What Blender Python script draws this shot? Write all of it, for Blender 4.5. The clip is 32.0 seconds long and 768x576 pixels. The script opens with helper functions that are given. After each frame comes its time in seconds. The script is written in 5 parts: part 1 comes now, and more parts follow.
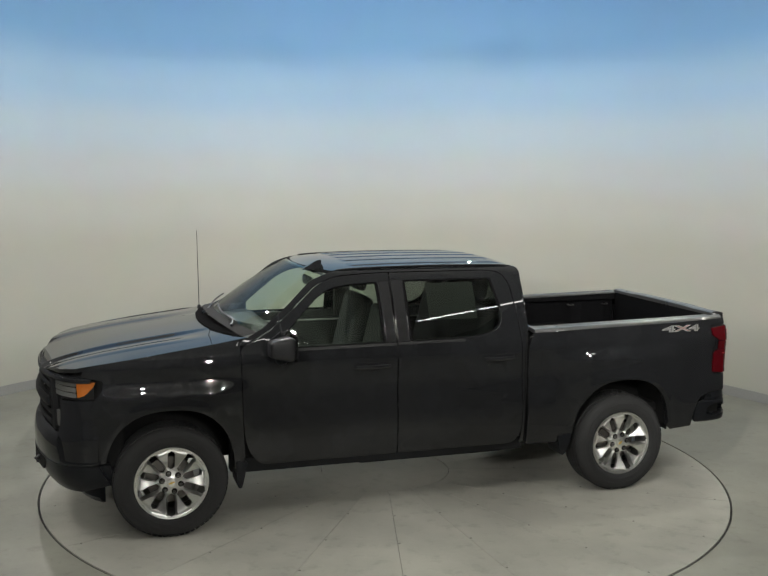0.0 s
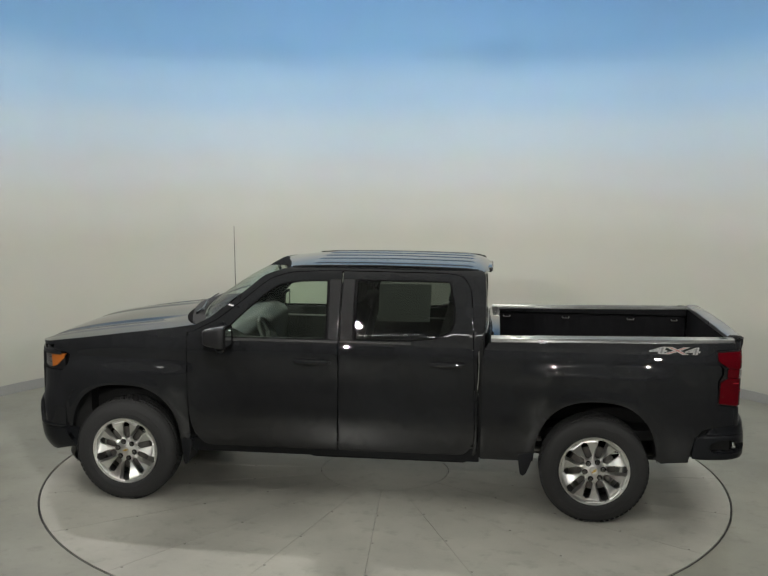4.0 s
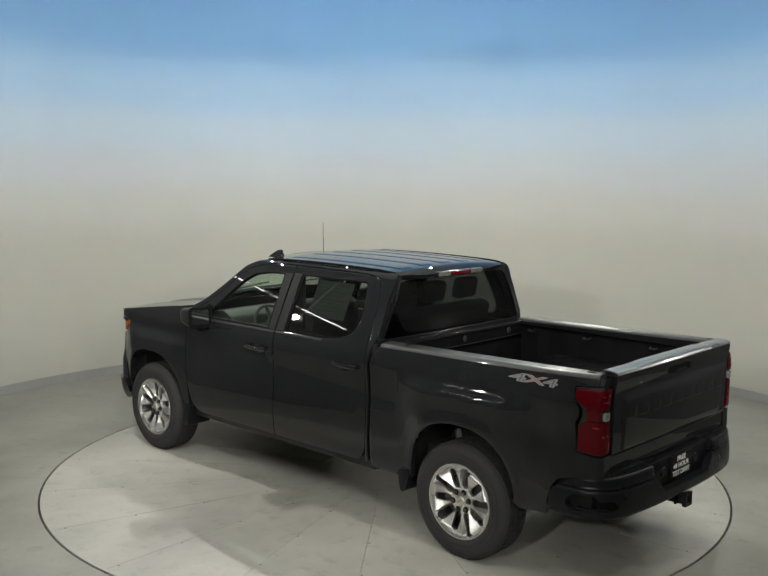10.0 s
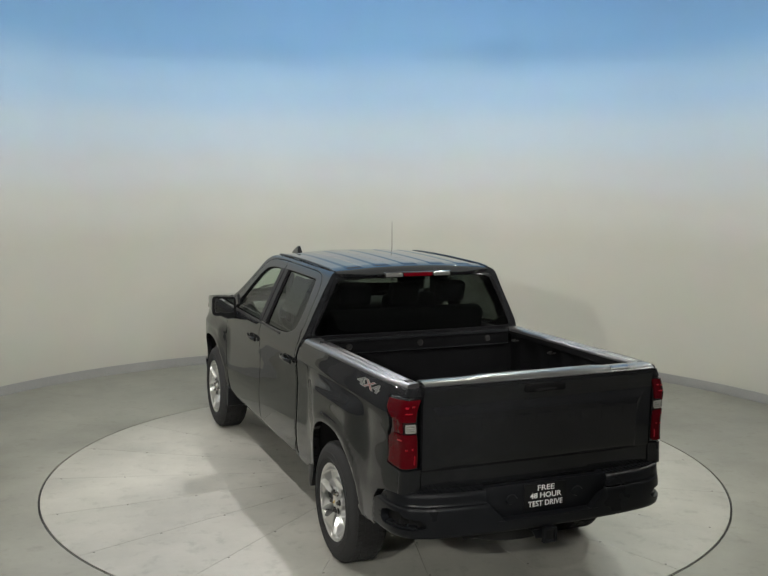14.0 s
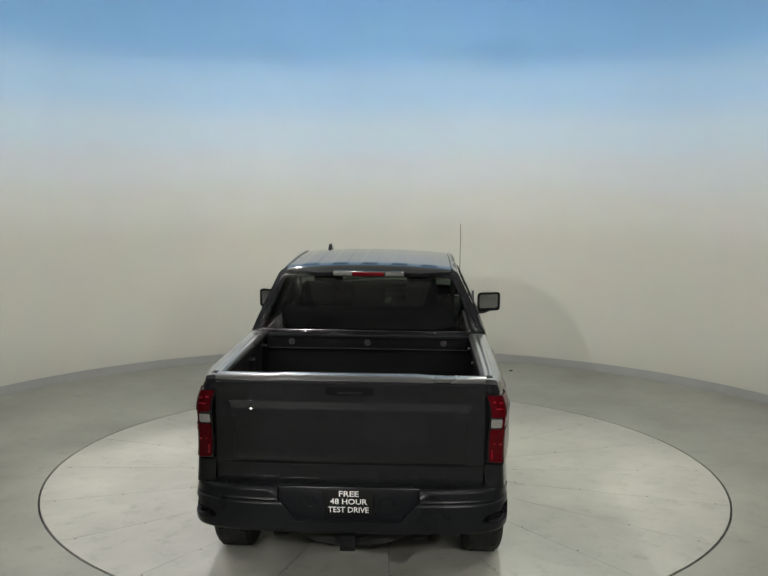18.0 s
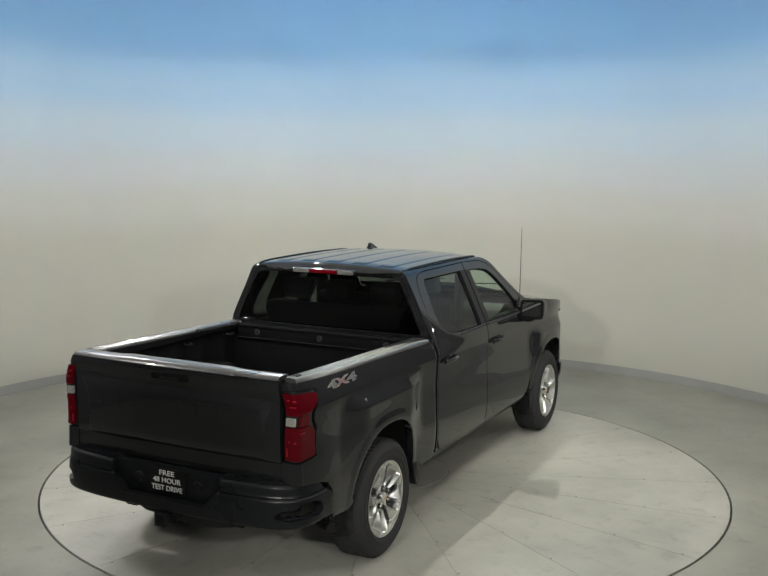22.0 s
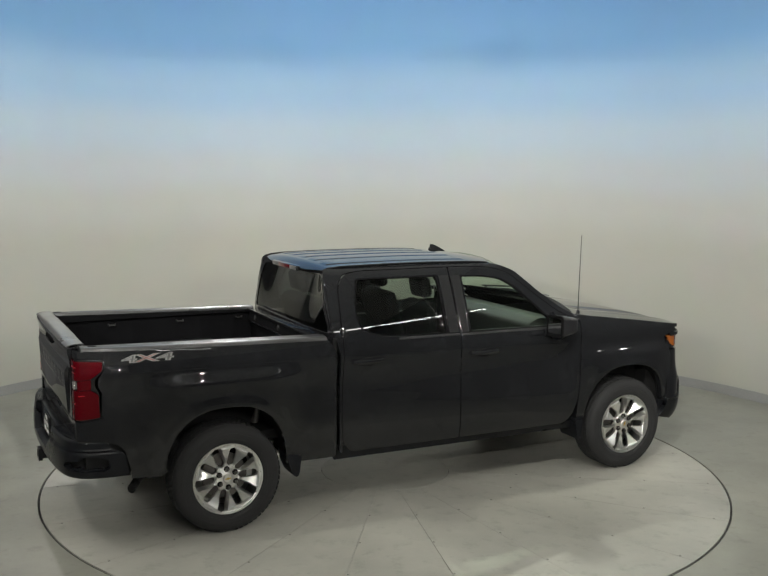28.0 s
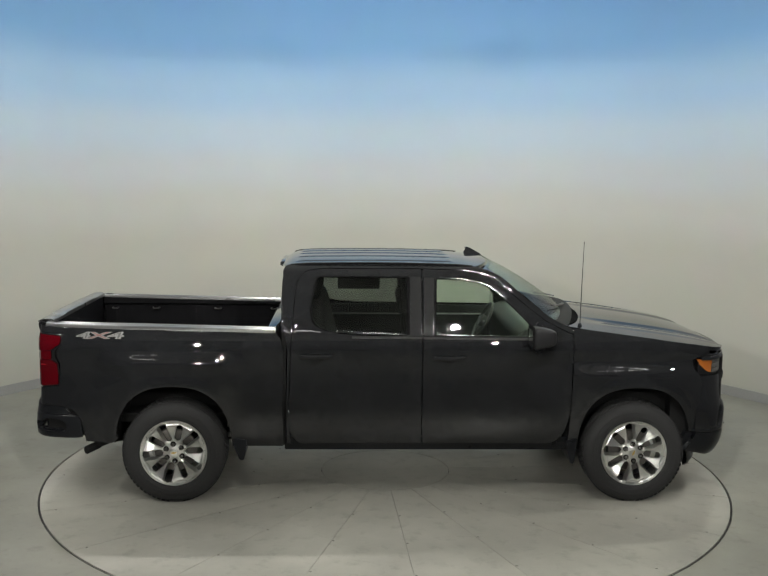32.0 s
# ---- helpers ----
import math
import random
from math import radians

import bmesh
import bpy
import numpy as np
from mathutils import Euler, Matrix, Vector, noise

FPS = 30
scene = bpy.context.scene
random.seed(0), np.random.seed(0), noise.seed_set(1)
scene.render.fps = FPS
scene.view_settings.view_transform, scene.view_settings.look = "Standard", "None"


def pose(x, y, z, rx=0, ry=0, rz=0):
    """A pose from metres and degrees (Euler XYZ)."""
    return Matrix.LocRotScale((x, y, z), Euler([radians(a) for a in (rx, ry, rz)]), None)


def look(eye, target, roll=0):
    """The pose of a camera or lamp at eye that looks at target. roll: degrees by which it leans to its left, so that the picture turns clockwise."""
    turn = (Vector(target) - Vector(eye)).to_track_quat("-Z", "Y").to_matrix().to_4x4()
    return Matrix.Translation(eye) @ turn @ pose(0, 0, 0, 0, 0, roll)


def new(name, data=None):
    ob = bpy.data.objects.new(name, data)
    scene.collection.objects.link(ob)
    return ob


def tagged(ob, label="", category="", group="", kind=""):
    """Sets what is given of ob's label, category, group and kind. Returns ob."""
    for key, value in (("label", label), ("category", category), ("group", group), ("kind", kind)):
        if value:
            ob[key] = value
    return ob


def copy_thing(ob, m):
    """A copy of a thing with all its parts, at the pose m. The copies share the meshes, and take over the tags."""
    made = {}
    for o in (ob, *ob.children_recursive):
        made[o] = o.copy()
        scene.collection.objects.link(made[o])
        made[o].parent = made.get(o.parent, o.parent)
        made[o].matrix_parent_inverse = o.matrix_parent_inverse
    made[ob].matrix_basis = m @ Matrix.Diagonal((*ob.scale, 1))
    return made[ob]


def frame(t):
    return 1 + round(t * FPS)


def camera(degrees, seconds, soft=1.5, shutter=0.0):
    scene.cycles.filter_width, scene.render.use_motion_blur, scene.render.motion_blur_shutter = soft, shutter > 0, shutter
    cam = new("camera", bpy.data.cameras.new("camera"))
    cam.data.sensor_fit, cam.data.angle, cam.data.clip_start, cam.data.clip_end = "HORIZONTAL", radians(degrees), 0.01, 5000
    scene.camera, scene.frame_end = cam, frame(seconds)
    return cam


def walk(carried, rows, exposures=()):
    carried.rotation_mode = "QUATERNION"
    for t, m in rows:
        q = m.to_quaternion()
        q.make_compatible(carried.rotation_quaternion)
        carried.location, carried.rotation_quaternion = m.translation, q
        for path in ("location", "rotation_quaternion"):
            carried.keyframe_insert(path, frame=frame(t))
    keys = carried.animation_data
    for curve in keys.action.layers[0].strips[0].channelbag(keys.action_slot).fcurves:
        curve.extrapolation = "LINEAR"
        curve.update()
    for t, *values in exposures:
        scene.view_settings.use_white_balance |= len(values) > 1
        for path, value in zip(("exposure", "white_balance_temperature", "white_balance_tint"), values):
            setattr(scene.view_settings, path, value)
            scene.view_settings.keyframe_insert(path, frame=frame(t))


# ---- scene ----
# ---- camera ----
cam = camera(43.17, 32.0)
EYE = (0.0, -8.523, 2.754)
TILT, PAN = radians(7.336), radians(-0.181)
AIM = (EYE[0] + math.sin(PAN) * math.cos(TILT), EYE[1] + math.cos(PAN) * math.cos(TILT), EYE[2] - math.sin(TILT))
STAND = look(EYE, AIM, 0.585)
walk(cam, [(0.0, STAND), (32.0, STAND)], exposures=[(0.0, 0.41), (32.0, 0.41)])

# ---- world and lights ----
world = bpy.data.worlds.new("world")
scene.world = world
world.use_nodes = True
world.node_tree.nodes["Background"].inputs[0].default_value = (0.5, 0.5, 0.48, 1)
world.node_tree.nodes["Background"].inputs[1].default_value = 0.05

CEILING = 5.6
SPOTS = [  # place, aim, watts, cone in degrees
    ((-1.6, 3.7, 5.2), (-0.1, -1.1, 0.0), 385, 60),
    ((-4.0, 1.9, 5.05), (-0.2, -0.9, 0.0), 370, 60),
    ((1.6, 3.7, 5.2), (0.1, -1.1, 0.0), 290, 60),
    ((4.0, 1.9, 5.05), (0.2, -0.9, 0.0), 160, 60),
    ((-1.04, -4.0, 3.92), (-3.2, 4.2, 3.0), 440, 100),
    ((1.04, -4.0, 3.92), (3.2, 4.2, 3.0), 435, 100),
    ((-4.0, -2.5, 3.88), (0.0, 0.0, 0.8), 30, 86),
    ((4.0, -2.5, 3.88), (0.0, 0.0, 0.8), 30, 86),
    ((-4.7, -0.25, 3.2), (0.0, 0.0, 0.8), 30, 86),
    ((4.7, -0.25, 3.2), (0.0, 0.0, 0.8), 30, 86),
    # Added uplights, no known source: they brighten back wall and ceiling for reflections.
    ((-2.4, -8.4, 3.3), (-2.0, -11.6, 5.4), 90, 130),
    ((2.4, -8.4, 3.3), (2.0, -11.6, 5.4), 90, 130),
    ((-2.6, -9.6, 3.75), (0.6, 5.0, 1.3), 780, 60),
    ((2.6, -9.6, 3.75), (-1.2, 5.0, 1.5), 520, 60),
]
TUBES = [((-1.5, -4.25, 3.9), (1.5, -4.25, 3.9))] + [((sg * a[0], *a[1:]), (sg * b[0], *b[1:])) for sg in (-1, 1) for a, b in (((2.4, -3.3, 3.9), (4.2, -1.9, 3.9)), ((4.3, -0.9, 3.25), (4.7, 1.2, 3.25)))]  # both ends of each


def lamp(name, place, aim, watts, colour, cone, soft):
    data = bpy.data.lights.new(name, "SPOT")
    data.energy, data.color = watts, colour
    data.spot_size, data.spot_blend, data.shadow_soft_size = radians(cone), 0.9, soft
    ob = new(name, data)
    ob.matrix_world = look(place, aim)
    return ob


WARM, GREENISH, PINKISH = (1.0, 0.99, 0.92), (0.98, 1.0, 0.82), (1.0, 0.955, 0.93)
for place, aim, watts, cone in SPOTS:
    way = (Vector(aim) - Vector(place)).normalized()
    lamp("spot_and_fill_lamp", Vector(place) + way * 0.20, aim, watts, GREENISH if place[0] > 0 and place[1] > 0 else PINKISH if place[1] > 0 else WARM, cone=cone, soft=0.05)


# ---- materials ----
def nodes_of(m):
    m.use_nodes = True
    t = m.node_tree
    return t, t.nodes, t.links, t.nodes["Principled BSDF"]


def noise_node(t, scale, detail=4.0, rough=0.55, coord="Object"):
    c, n = t.nodes.new("ShaderNodeTexCoord"), t.nodes.new("ShaderNodeTexNoise")
    n.inputs["Scale"].default_value, n.inputs["Detail"].default_value, n.inputs["Roughness"].default_value = scale, detail, rough
    t.links.new(c.outputs[coord], n.inputs["Vector"])
    return n


def ramp_node(t, source, stops):
    r = t.nodes.new("ShaderNodeValToRGB")
    while len(r.color_ramp.elements) < len(stops):
        r.color_ramp.elements.new(0.5)
    for e, (at, c) in zip(r.color_ramp.elements, stops):
        e.position, e.color = at, (*c, 1)
    t.links.new(source, r.inputs["Fac"])
    return r


def material(name, base, rough=0.5, metal=0.0, grain=60.0, vary=0.12, bump=0.0, coat=0.0, rough_vary=0.08, stain=3.0, spec=0.5, glow=None, ior=1.5, each=0.0):
    m = bpy.data.materials.new(name)
    t, nodes, links, p = nodes_of(m)
    fine, broad = noise_node(t, grain), noise_node(t, stain, 3.0)
    mix = nodes.new("ShaderNodeMath")
    mix.operation = "ADD"
    links.new(fine.outputs["Fac"], mix.inputs[0])
    links.new(broad.outputs["Fac"], mix.inputs[1])
    half = nodes.new("ShaderNodeMath")
    half.operation, half.inputs[1].default_value = "MULTIPLY", 0.5
    links.new(mix.outputs[0], half.inputs[0])
    lo, hi = [c * (1 - vary) for c in base], [min(1, c * (1 + vary)) for c in base]
    r = ramp_node(t, half.outputs[0], [(0.3, lo), (0.7, hi)])
    out = r.outputs["Color"]
    if each:
        info, hsv, ma = nodes.new("ShaderNodeObjectInfo"), nodes.new("ShaderNodeHueSaturation"), nodes.new("ShaderNodeMapRange")
        ma.inputs["To Min"].default_value, ma.inputs["To Max"].default_value = 1 - each, 1 + each
        links.new(info.outputs["Random"], ma.inputs["Value"])
        links.new(ma.outputs["Result"], hsv.inputs["Value"])
        links.new(out, hsv.inputs["Color"])
        out = hsv.outputs["Color"]
    links.new(out, p.inputs["Base Color"])
    rr = nodes.new("ShaderNodeMapRange")
    rr.inputs["To Min"].default_value, rr.inputs["To Max"].default_value = max(0.0, rough - rough_vary), min(1.0, rough + rough_vary)
    links.new(broad.outputs["Fac"], rr.inputs["Value"])
    links.new(rr.outputs["Result"], p.inputs["Roughness"])
    p.inputs["Metallic"].default_value, p.inputs["Coat Weight"].default_value = metal, coat
    p.inputs["Coat IOR"].default_value = 1.46
    p.inputs["Coat Roughness"].default_value, p.inputs["Specular IOR Level"].default_value, p.inputs["IOR"].default_value = 0.008, spec, ior
    if bump:
        b = nodes.new("ShaderNodeBump")
        b.inputs["Strength"].default_value, b.inputs["Distance"].default_value = bump, 0.002
        links.new(fine.outputs["Fac"], b.inputs["Height"])
        links.new(b.outputs["Normal"], p.inputs["Normal"])
    if glow:
        p.inputs["Emission Color"].default_value, p.inputs["Emission Strength"].default_value = (*glow[0], 1), glow[1]
    return m


def glass_material(name, tint, gloss=0.005):
    """Thin coloured glass: clear through, mirror by the Fresnel law."""
    m = bpy.data.materials.new(name)
    m.use_nodes = True
    t = m.node_tree
    t.nodes.clear()
    out, mix = t.nodes.new("ShaderNodeOutputMaterial"), t.nodes.new("ShaderNodeMixShader")
    clear, shine, face = t.nodes.new("ShaderNodeBsdfTransparent"), t.nodes.new("ShaderNodeBsdfGlossy"), t.nodes.new("ShaderNodeLayerWeight")
    face.inputs["Blend"].default_value, shine.inputs["Roughness"].default_value = 0.5, gloss
    power, share = t.nodes.new("ShaderNodeMath"), t.nodes.new("ShaderNodeMath")
    power.operation, power.inputs[1].default_value = "POWER", 5.0
    share.operation, share.inputs[1].default_value, share.inputs[2].default_value = "MULTIPLY_ADD", 0.62, 0.05
    t.links.new(face.outputs["Facing"], power.inputs[0])
    t.links.new(power.outputs[0], share.inputs[0])
    n = noise_node(t, 9.0, 2.0)
    r = ramp_node(t, n.outputs["Fac"], [(0.35, [c * 0.96 for c in tint]), (0.65, list(tint))])
    t.links.new(r.outputs["Color"], clear.inputs["Color"])
    t.links.new(share.outputs[0], mix.inputs["Fac"])
    t.links.new(clear.outputs[0], mix.inputs[1])
    t.links.new(shine.outputs[0], mix.inputs[2])
    t.links.new(mix.outputs[0], out.inputs["Surface"])
    return m


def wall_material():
    """Studio wall: warm grey paint below; above head height a laid-over graphic's fade, through white into sky blue, is
    put into the colour.
    """
    m = bpy.data.materials.new("studio_wall_overlay_fade")
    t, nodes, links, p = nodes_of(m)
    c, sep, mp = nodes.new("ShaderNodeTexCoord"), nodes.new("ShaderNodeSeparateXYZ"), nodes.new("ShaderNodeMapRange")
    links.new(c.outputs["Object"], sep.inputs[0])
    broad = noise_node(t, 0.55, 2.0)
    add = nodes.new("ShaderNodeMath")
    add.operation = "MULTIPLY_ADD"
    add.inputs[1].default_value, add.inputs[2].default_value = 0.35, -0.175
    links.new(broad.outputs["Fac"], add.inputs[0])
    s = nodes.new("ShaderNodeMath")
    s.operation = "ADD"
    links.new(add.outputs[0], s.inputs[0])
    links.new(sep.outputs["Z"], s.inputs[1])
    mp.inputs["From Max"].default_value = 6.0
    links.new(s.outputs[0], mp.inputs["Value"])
    r = ramp_node(t, mp.outputs["Result"], [(z / 6.0, col) for z, col in WALL_OVERLAY_FADE])
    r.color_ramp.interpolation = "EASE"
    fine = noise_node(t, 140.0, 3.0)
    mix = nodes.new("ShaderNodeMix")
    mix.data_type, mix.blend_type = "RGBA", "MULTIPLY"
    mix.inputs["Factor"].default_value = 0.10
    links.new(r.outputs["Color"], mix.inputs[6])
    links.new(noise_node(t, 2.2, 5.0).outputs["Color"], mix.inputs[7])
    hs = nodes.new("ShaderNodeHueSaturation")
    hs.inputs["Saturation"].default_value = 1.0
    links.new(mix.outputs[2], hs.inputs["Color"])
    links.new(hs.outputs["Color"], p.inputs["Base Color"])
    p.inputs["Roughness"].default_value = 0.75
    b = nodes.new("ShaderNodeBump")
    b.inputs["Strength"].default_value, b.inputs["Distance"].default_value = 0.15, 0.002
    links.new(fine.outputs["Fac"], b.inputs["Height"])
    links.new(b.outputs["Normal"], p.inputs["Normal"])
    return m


def floor_material(name, base, each=0.0, rough=0.42):
    """Sealed grey concrete: cloudy, with scuffs, fine speckles and hairline scratches."""
    m = bpy.data.materials.new(name)
    t, nodes, links, p = nodes_of(m)
    cloud, mid, speck = noise_node(t, 0.9, 5.0, 0.6), noise_node(t, 7.0, 6.0, 0.65), noise_node(t, 160.0, 2.0)
    a = ramp_node(t, cloud.outputs["Fac"], [(0.3, [c * 0.76 for c in base]), (0.7, [c * 1.12 for c in base])])
    b = ramp_node(t, mid.outputs["Fac"], [(0.30, (0.70, 0.70, 0.68)), (0.46, (0.97, 0.97, 0.97)), (0.72, (1.0, 1.0, 1.0))])
    c = ramp_node(t, speck.outputs["Fac"], [(0.25, (0.72, 0.72, 0.7)), (0.36, (1, 1, 1))])
    out = a.outputs["Color"]
    for n, f in ((b, 0.75), (c, 0.5)):
        mix = nodes.new("ShaderNodeMix")
        mix.data_type, mix.blend_type, mix.inputs["Factor"].default_value = "RGBA", "MULTIPLY", f
        links.new(out, mix.inputs[6])
        links.new(n.outputs["Color"], mix.inputs[7])
        out = mix.outputs[2]
    if each:
        info, hsv, ma = nodes.new("ShaderNodeObjectInfo"), nodes.new("ShaderNodeHueSaturation"), nodes.new("ShaderNodeMapRange")
        ma.inputs["To Min"].default_value, ma.inputs["To Max"].default_value = 1 - each, 1 + each
        links.new(info.outputs["Random"], ma.inputs["Value"])
        links.new(ma.outputs["Result"], hsv.inputs["Value"])
        links.new(out, hsv.inputs["Color"])
        out = hsv.outputs["Color"]
    links.new(out, p.inputs["Base Color"])
    rr = nodes.new("ShaderNodeMapRange")
    rr.inputs["To Min"].default_value, rr.inputs["To Max"].default_value = rough - 0.1, rough + 0.14
    links.new(mid.outputs["Fac"], rr.inputs["Value"])
    links.new(rr.outputs["Result"], p.inputs["Roughness"])
    bp = nodes.new("ShaderNodeBump")
    bp.inputs["Strength"].default_value, bp.inputs["Distance"].default_value = 0.12, 0.002
    links.new(mid.outputs["Fac"], bp.inputs["Height"])
    links.new(bp.outputs["Normal"], p.inputs["Normal"])
    return m


# Stops from 2.2 m up put a laid-over title backdrop's fade into the colour.
WALL_OVERLAY_FADE = [(0.0, (0.47, 0.465, 0.415)), (1.65, (0.485, 0.48, 0.43)), (2.2, (0.53, 0.535, 0.51)), (2.65, (0.53, 0.57, 0.605)), (3.1, (0.48, 0.585, 0.69)), (3.7, (0.36, 0.535, 0.745)), (4.4, (0.23, 0.45, 0.76)), (5.2, (0.20, 0.42, 0.76))]
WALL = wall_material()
FLOOR = floor_material("sealed_concrete", (0.305, 0.305, 0.262))
TABLE = floor_material("turntable_concrete", (0.425, 0.42, 0.375), 0.03, 0.36)
CEIL = material("ceiling_paint", (0.62, 0.62, 0.60), 0.85, grain=90, vary=0.05)
# Colours of unseen walls: an unlit room's dimness put in, for reflections.
UNLITWALL = material("unlit_side_wall", (0.15, 0.15, 0.155), 0.8, grain=60, vary=0.15)
GREYWALL = material("unseen_back_wall", (0.25, 0.25, 0.26), 0.8, grain=60, vary=0.1)
SCREW = material("dusty_screw", (0.17, 0.165, 0.15), 0.6, grain=90, vary=0.2)
BASEB = material("grey_vinyl_base", (0.285, 0.285, 0.28), 0.5, grain=50, vary=0.08)
RUBBER_SEAL = material("black_rubber_seal", (0.02, 0.02, 0.02), 0.7)
PAINT = material("black_paint", (0.0113, 0.0118, 0.0132), 0.45, 0.0, grain=900, vary=0.25, coat=1.0, rough_vary=0.03, spec=0.0)
TRIM = material("black_plastic", (0.009, 0.0097, 0.0115), 0.30, grain=500, vary=0.2, bump=0.05, spec=0.2)
SATIN = material("satin_black_trim", (0.012, 0.012, 0.013), 0.55, grain=300, vary=0.12, spec=0.12)
MIRRORCAP = material("grained_black_plastic", (0.013, 0.013, 0.0145), 0.4, grain=500, vary=0.2, bump=0.1, coat=0.5, spec=0.2)
MATTE = material("matte_black_trim", (0.02, 0.02, 0.021), 0.45, grain=300, vary=0.12, spec=0.2)
COWL = material("cowl_plastic", (0.009, 0.009, 0.0095), 0.8, grain=300, vary=0.12, bump=0.3, spec=0.0)
GLOSSB = material("gloss_black_trim", (0.008, 0.008, 0.009), 0.12, coat=0.5, vary=0.1)
LINER = material("bed_liner", (0.0055, 0.0055, 0.0062), 0.8, grain=350, vary=0.3, bump=0.3, spec=0.03)
RAILCAP = material("bed_rail_cap", (0.04, 0.04, 0.041), 0.30, grain=260, vary=0.15, coat=0.8)
TYRE = material("tyre_rubber", (0.024, 0.024, 0.0248), 0.8, grain=200, vary=0.25, bump=0.25, spec=0.3)
ALLOY = material("bright_alloy", (0.70, 0.70, 0.685), 0.32, 1.0, grain=120, vary=0.06)
ALLOYD = material("grey_alloy_barrel", (0.20, 0.20, 0.20), 0.42, 1.0, grain=90, vary=0.12)
CHROME = material("chrome", (0.75, 0.75, 0.74), 0.08, 1.0, grain=80, vary=0.04)
STEEL = material("dark_steel", (0.018, 0.0175, 0.017), 0.5, 0.4, grain=70, vary=0.3, bump=0.2)
NUT = material("dark_wheel_nut", (0.16, 0.155, 0.15), 0.28, 0.9, grain=80, vary=0.1)
IRON = material("cast_iron", (0.17, 0.16, 0.15), 0.45, 0.9, grain=60, vary=0.2)
EXHAUST = material("exhaust_steel", (0.35, 0.34, 0.32), 0.35, 1.0, grain=60, vary=0.2)
UNDER = material("underbody_black", (0.012, 0.012, 0.0122), 0.8, grain=60, vary=0.3, spec=0.12)
GOLD = material("gold_emblem", (0.60, 0.42, 0.12), 0.3, 0.8)
WHITEP = material("white_print", (0.80, 0.80, 0.78), 0.5)
SILVERP = material("silver_decal", (0.17, 0.17, 0.165), 0.45)
GREYP = material("grey_decal", (0.06, 0.06, 0.06), 0.5)
REDP = material("red_decal", (0.17, 0.045, 0.04), 0.5)
LAMPIN = material("dim_lamp_lens", (0.085, 0.085, 0.082), 0.35, grain=160, vary=0.4, spec=0.1)
PLATE = material("black_plate", (0.010, 0.010, 0.0105), 0.4, spec=0.12)
RED = material("red_lens", (0.065, 0.0008, 0.0032), 0.35, grain=140, vary=0.35, coat=0.8, spec=0.0)
REDIN = material("red_reflector", (0.36, 0.008, 0.02), 0.30, 0.85, grain=90, vary=0.5, coat=0.6)
CLEARL = material("clear_lens", (0.62, 0.61, 0.58), 0.2, 0.7, grain=160, vary=0.3, coat=1.0)
AMBER = material("amber_lens", (0.32, 0.092, 0.014), 0.18, grain=160, vary=0.25, coat=1.0)
CLOTH = material("grey_seat_cloth", (0.026, 0.026, 0.027), 0.9, grain=500, vary=0.25, bump=0.3)
DASH = material("dashboard_plastic", (0.017, 0.017, 0.017), 0.6, grain=300, vary=0.2, bump=0.2)
LINING = material("dark_door_lining", (0.013, 0.013, 0.014), 0.7, grain=300, vary=0.2, bump=0.2)
PALESTRIP = material("pale_lining_strip", (0.30, 0.30, 0.29), 0.35, grain=200, vary=0.1)
HEADLINER = material("grey_headliner", (0.30, 0.29, 0.27), 0.95, grain=400, vary=0.1)
PAPER = material("window_sticker_paper", (0.047, 0.05, 0.045), 0.7, grain=60, vary=0.06)
PAPERINK = material("sticker_ink", (0.034, 0.036, 0.033), 0.7)
MIRROR = material("mirror_silver", (0.85, 0.86, 0.86), 0.01, 1.0, vary=0.01, rough_vary=0.0)
GLASS_F = glass_material("green_tinted_glass", (0.78, 0.87, 0.79))
GLASS_R = glass_material("privacy_glass", (0.41, 0.45, 0.42))
GLASS_B = glass_material("dark_rear_glass", (0.14, 0.155, 0.148))
LENSGLOW = material("spotlight_lens", (1, 1, 1), 0.4, glow=((1.0, 0.97, 0.9), 1250.0))
TUBEGLOW = material("tube_glow", (1, 1, 1), 0.4, glow=((1.0, 0.98, 0.93), 16.0))
FITTING = material("grey_light_fitting", (0.12, 0.12, 0.12), 0.5)
WHITEM = material("white_enamel", (0.7, 0.7, 0.68), 0.35)


# ---- building tools ----
from mathutils import geometry


def hermite(xs, ys):
    """A smooth curve through the stops, flat where they are level."""
    n = len(xs)
    d = [(ys[i + 1] - ys[i]) / (xs[i + 1] - xs[i]) for i in range(n - 1)]
    m = [d[0]] + [0.0 if d[i - 1] * d[i] <= 0 else 2 * d[i - 1] * d[i] / (d[i - 1] + d[i]) for i in range(1, n - 1)] + [d[-1]]

    def at(x):
        if x <= xs[0]:
            return ys[0] + m[0] * (x - xs[0])
        if x >= xs[-1]:
            return ys[-1] + m[-1] * (x - xs[-1])
        i = 0
        while x > xs[i + 1]:
            i += 1
        h = xs[i + 1] - xs[i]
        s = (x - xs[i]) / h
        return (ys[i] * (1 + 2 * s) * (1 - s) ** 2 + m[i] * h * s * (1 - s) ** 2 + ys[i + 1] * s * s * (3 - 2 * s) + m[i + 1] * h * s * s * (s - 1))

    return at


def smooth(a, b, x):
    s = min(1.0, max(0.0, (x - a) / (b - a)))
    return s * s * (3 - 2 * s)


